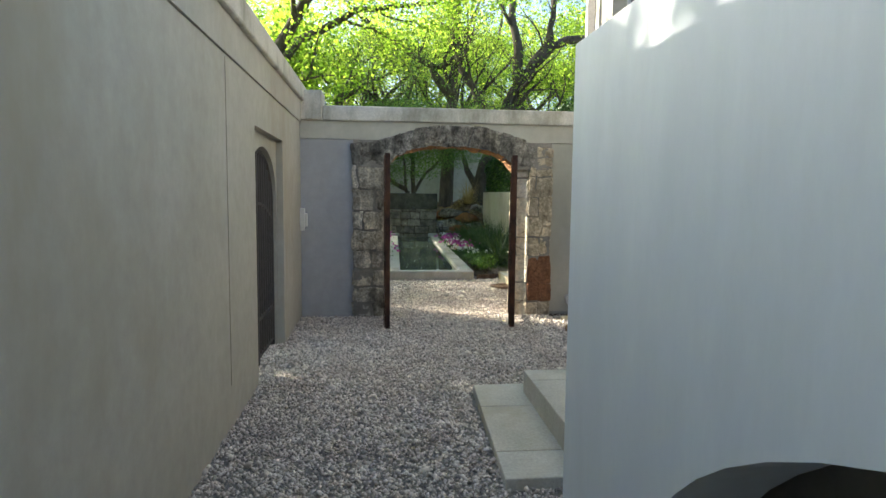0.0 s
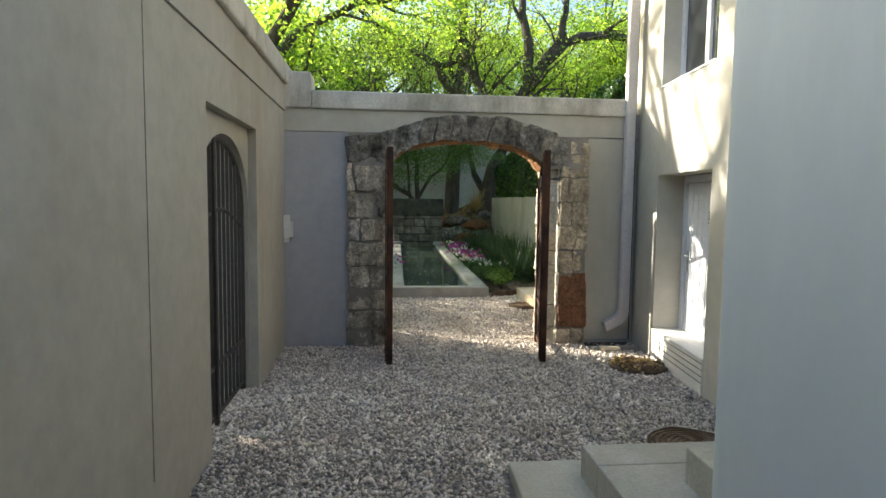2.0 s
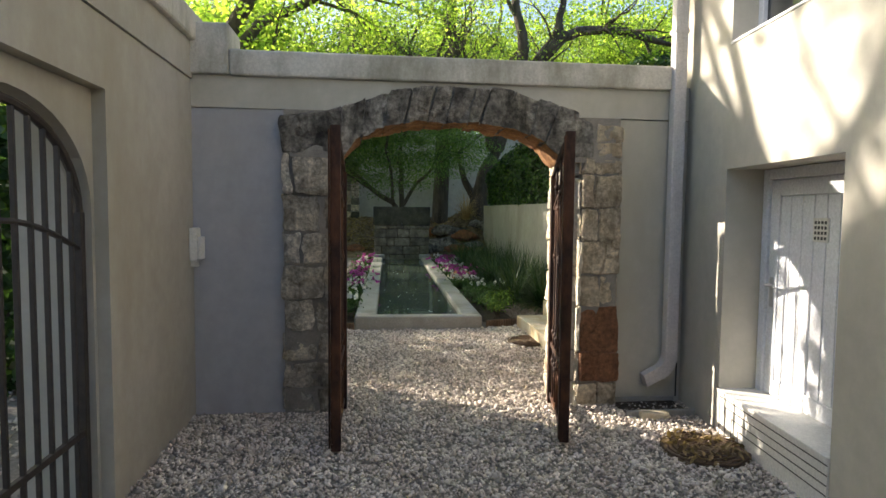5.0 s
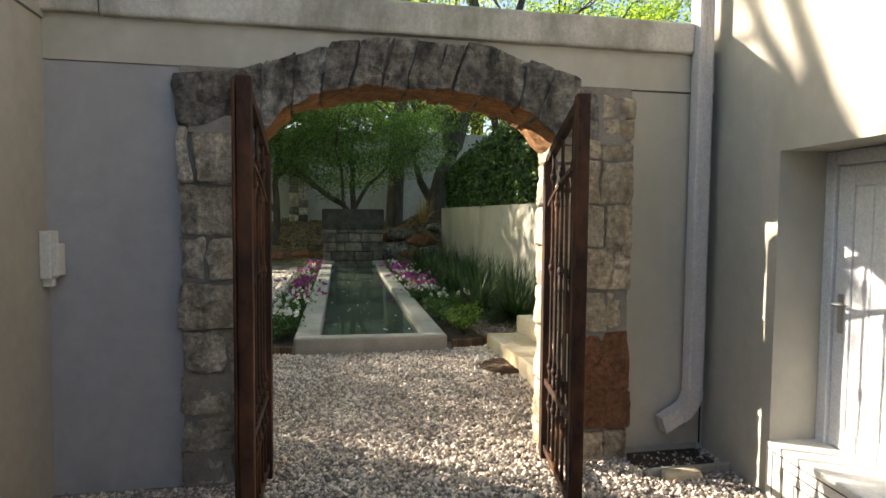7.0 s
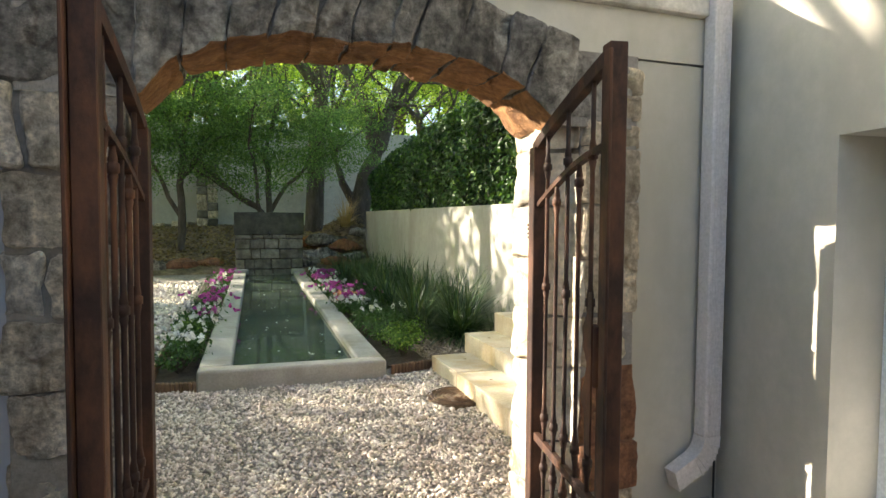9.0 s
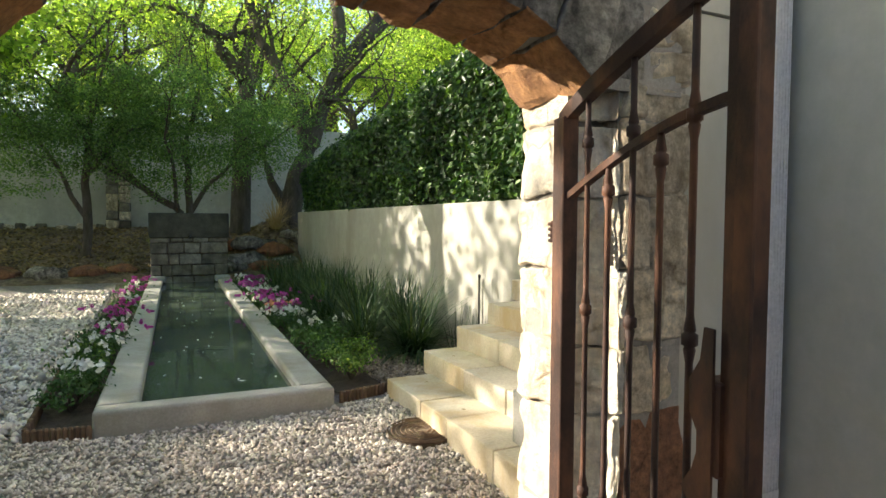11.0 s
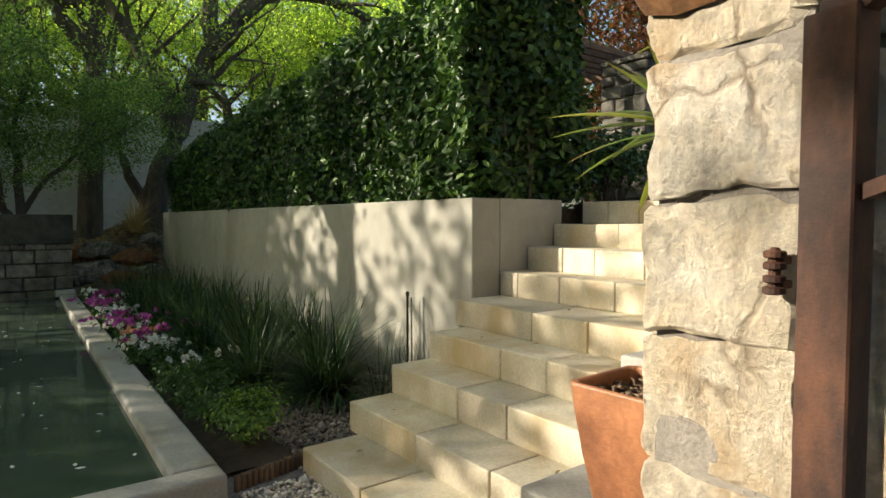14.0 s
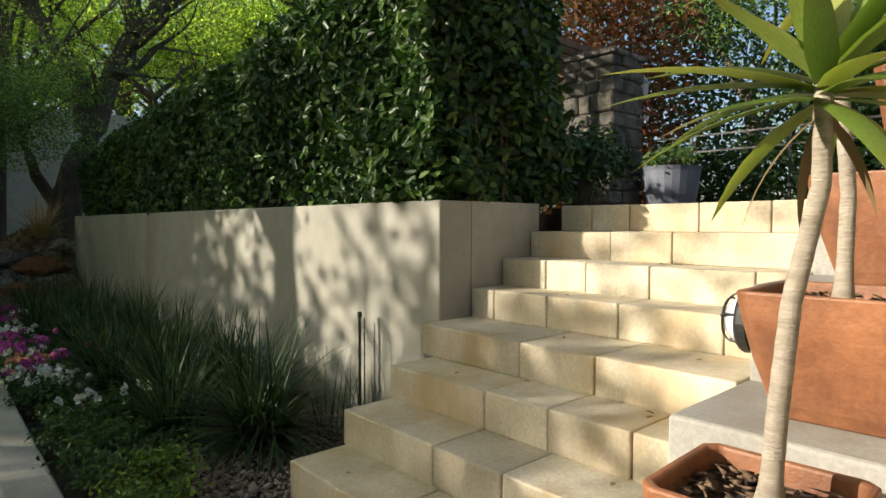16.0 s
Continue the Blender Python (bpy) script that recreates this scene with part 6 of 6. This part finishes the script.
# ---- car behind the side gate ----
def parked_car():
    c = thing("parked_car", -3.45, 2.75, 0.0, "dark blue parked car seen from behind", "car")
    bm = bmesh.new()
    prof = [(0.0, 0.32), (-0.02, 0.62), (0.06, 0.95), (0.28, 1.02), (0.75, 1.42), (1.4, 1.50), (2.4, 1.46), (3.05, 1.05), (3.9, 0.90), (4.15, 0.66), (4.18, 0.32)]
    vs = []
    for sx in (-0.86, 0.86):
        vs.append([bm.verts.new((sx * (1.0 if z < 1.0 else 0.84), y, z)) for y, z in prof])
    n = len(prof)
    bm.faces.new(vs[0])
    bm.faces.new(vs[1][::-1])
    for i in range(n):
        bm.faces.new((vs[0][(i + 1) % n], vs[0][i], vs[1][i], vs[1][(i + 1) % n]))
    bmesh.ops.recalc_face_normals(bm, faces=bm.faces)
    bmesh.ops.bevel(bm, geom=list(bm.edges), offset=0.05, segments=2, affect="EDGES")
    part("body", bm, CAR_PAINT, c)
    bm = bmesh.new()
    q = [bm.verts.new(p) for p in ((-0.62, 0.33, 1.075), (0.62, 0.33, 1.075), (0.56, 0.70, 1.385), (-0.56, 0.70, 1.385))]
    bm.faces.new(q)
    r = bmesh.ops.extrude_face_region(bm, geom=list(bm.faces))
    for v in [g for g in r["geom"] if isinstance(g, bmesh.types.BMVert)]:
        v.co += Vector((0, -0.02, 0.02))
    part("rear_window", bm, GLASS, c)
    part("bumper", box_bm(-0.84, 0.84, -0.08, 0.1, 0.34, 0.58, 0.04, 3), CAR_PAINT, c)
    pl = part("number_plate", box_bm(-0.26, 0.26, -0.045, -0.025, 0.66, 0.78, 0.003), PLATE, c, "pale number plate")
    for i in range(6):
        part("plate_mark", box_bm(-0.22 + 0.075 * i, -0.175 + 0.075 * i, -0.048, -0.0455, 0.685, 0.755), PLATE_INK, pl)
    for s in (-1, 1):
        part("tail_light", box_bm(s * 0.72 - 0.12, s * 0.72 + 0.12, -0.05, 0.03, 0.74, 0.92, 0.02, 2), plain("tail_red", (0.30, 0.02, 0.02), 0.2), c, "red tail light")
        for y in (0.75, 3.35):
            bm = bmesh.new()
            add_lathe(bm, [(0.20, -0.10), (0.31, -0.10), (0.325, 0.0), (0.31, 0.10), (0.20, 0.10)], 20)
            m = Matrix.Translation((s * 0.80, y, 0.325)) @ Matrix.Rotation(math.pi / 2, 4, "Y")
            for v in bm.verts:
                v.co = m @ v.co
            wheel = part("tyre", bm, RUBBER, c)
            bm = bmesh.new()
            add_lathe(bm, [(0.05, -0.11), (0.19, -0.112), (0.20, 0.0), (0.19, 0.112), (0.05, 0.11)], 16)
            for v in bm.verts:
                v.co = m @ v.co
            part("rim", bm, STEEL, wheel)
parked_car()

# ---- gravel and litter ----
def pebbles(name, regions, size, seed, label, material, lift=0.0):
    rs = np.random.RandomState(seed)
    cs = []
    for x0, x1, y0, y1, dens in regions:
        n = int((x1 - x0) * (y1 - y0) * dens)
        cs.append(np.stack([rs.uniform(x0, x1, n), rs.uniform(y0, y1, n)], 1))
    c = np.concatenate(cs)
    lim = 2.667 + 0.107 * c[:, 1] - 0.01
    keep = ((c[:, 0] < lim) | (c[:, 1] > 0.7)) & ~((c[:, 1] > -0.05) & (c[:, 1] < 0.31) & ((c[:, 0] < -0.06) | (c[:, 0] > 1.63)))
    keep &= ~((c[:, 0] > 0.57) & (c[:, 1] < -3.12) & (c[:, 1] > -4.7))
    keep &= ~((np.abs(c[:, 0] - 2.36) < 0.27) & (np.abs(c[:, 1] + 0.17) < 0.2) & (rs.rand(len(c)) > 0.3))
    keep &= ~((c[:, 0] > -0.03) & (c[:, 0] < 1.61) & (c[:, 1] > 2.61) & (c[:, 1] < 11.9))
    for bx, by, br in ((1.86, -2.84, 0.25), (1.93, 1.93, 0.22)):
        keep &= (c[:, 0] - bx) ** 2 + (c[:, 1] - by) ** 2 > br * br
    c = c[keep]
    n = len(c)
    gz = 0.085 * (lambda s: s * s * (3 - 2 * s))(np.clip((c[:, 1] - 0.4) / 2.1, 0, 1))
    s = size * np.exp(rs.normal(size=n) * 0.32)
    base = np.array([(1, 0, 0), (0, 1, 0), (-1, 0, 0), (0, -1, 0), (0.1, 0.1, 1), (0, 0, -1)], float)
    v = base[None] * (1 + rs.normal(size=(n, 6, 1)) * 0.22) + rs.normal(size=(n, 6, 3)) * 0.16
    a = rs.uniform(0, 6.28, n)
    flat = rs.uniform(0.45, 0.9, n)
    vx = v[:, :, 0] * np.cos(a)[:, None] - v[:, :, 1] * np.sin(a)[:, None] * 0.8
    vy = v[:, :, 0] * np.sin(a)[:, None] + v[:, :, 1] * np.cos(a)[:, None] * 0.8
    vz = v[:, :, 2] * flat[:, None]
    tilt = rs.normal(size=(n, 1)) * 0.35
    vz = vz + vx * tilt
    h = gz + lift + 0.004 + s * rs.uniform(0.0, 0.75, n)
    out = np.stack([c[:, :1] + vx * s[:, None], c[:, 1:2] + vy * s[:, None], h[:, None] + vz * s[:, None]], 2).reshape(-1, 3)
    f = np.array([(0, 1, 4), (1, 2, 4), (2, 3, 4), (3, 0, 4), (1, 0, 5), (2, 1, 5), (3, 2, 5), (0, 3, 5)])
    faces = (np.arange(n)[:, None, None] * 6 + f[None]).reshape(-1, 3)
    ob = link_mesh(name, np_mesh(name, out, faces), material)
    return tagged(ob, label, "gravel", "", "stuff")
pebbles("gravel", [(LX - 0.43, LX, -2.79, -1.43, 3900), (LX, 2.66, -5.9, 0.0, 3900), (-1.9, 2.05, 0.0, 2.7, 3900), (2.0, 2.4, 2.7, 2.95, 3900)], 0.0110, 5, "pale pinkish crushed stone gravel on the path", PEBBLE)
pebbles("gravel_far", [(-6.0, -1.9, 0.4, 11.5, 150), (-1.9, -0.42, 2.7, 11.6, 1100), (-4.6, LX - 0.43, -5.0, 0.4, 260)], 0.021, 6, "pale crushed stone gravel beside the pool", PEBBLE)

pebbles("bed_gravel", [(2.02, 3.46, 2.96, 4.4, 2600)], 0.0125, 7, "brown gravel mulch between the plants", PEBBLE_BROWN, 0.035)

def litter():
    rs = np.random.RandomState(17)
    n = 9000
    x = rs.uniform(-7, 4.2, n)
    y = 12.3 + 5.2 * rs.rand(n)
    z = np.array([bank_z(a, b) for a, b in zip(x, y)]) + rs.uniform(0.008, 0.04, n)
    ob = link_mesh("fallen_leaves", leaves_mesh("fallen_leaves", np.stack([x, y, z], 1), np.tile([0, 0, 1.0], (n, 1)), 0.09, 0.05, rs, 0.5), LEAF_DRY)
    tagged(ob, "dry brown fallen leaves on the bank", "fallen leaves", "", "stuff")
    n = 130
    a, r = rs.uniform(0, 6.28, n), 0.27 * np.sqrt(rs.rand(n))
    p = np.stack([2.30 + r * np.cos(a), -1.02 + r * np.sin(a), 0.035 + 0.02 * rs.rand(n)], 1)
    ob = link_mesh("dry_leaves", leaves_mesh("dry_leaves", p, np.tile([0, 0, 1.0], (n, 1)), 0.06, 0.025, rs, 0.6), LEAF_DRY)
    tagged(ob, "dry curled leaves lying on the woven cover", "fallen leaves", "", "stuff")
litter()

def stair_leaves():
    rs = np.random.RandomState(23)
    n = 16
    i = rs.randint(1, 8, n)
    x = np.array([STEP_X[k] - 0.02 for k in i]) - rs.uniform(0.02, 0.2, n)
    p = np.stack([x, rs.uniform(1.3, 2.8, n), np.array([STEP_Z(k) for k in i]) + 0.008], 1)
    ob = link_mesh("stray_leaves", leaves_mesh("stray_leaves", p, np.tile([0, 0, 1.0], (n, 1)), 0.04, 0.016, rs, 0.25), LEAF_DRY)
    tagged(ob, "a few dry leaves lying on the stone stairs", "fallen leaves", "", "stuff")
stair_leaves()
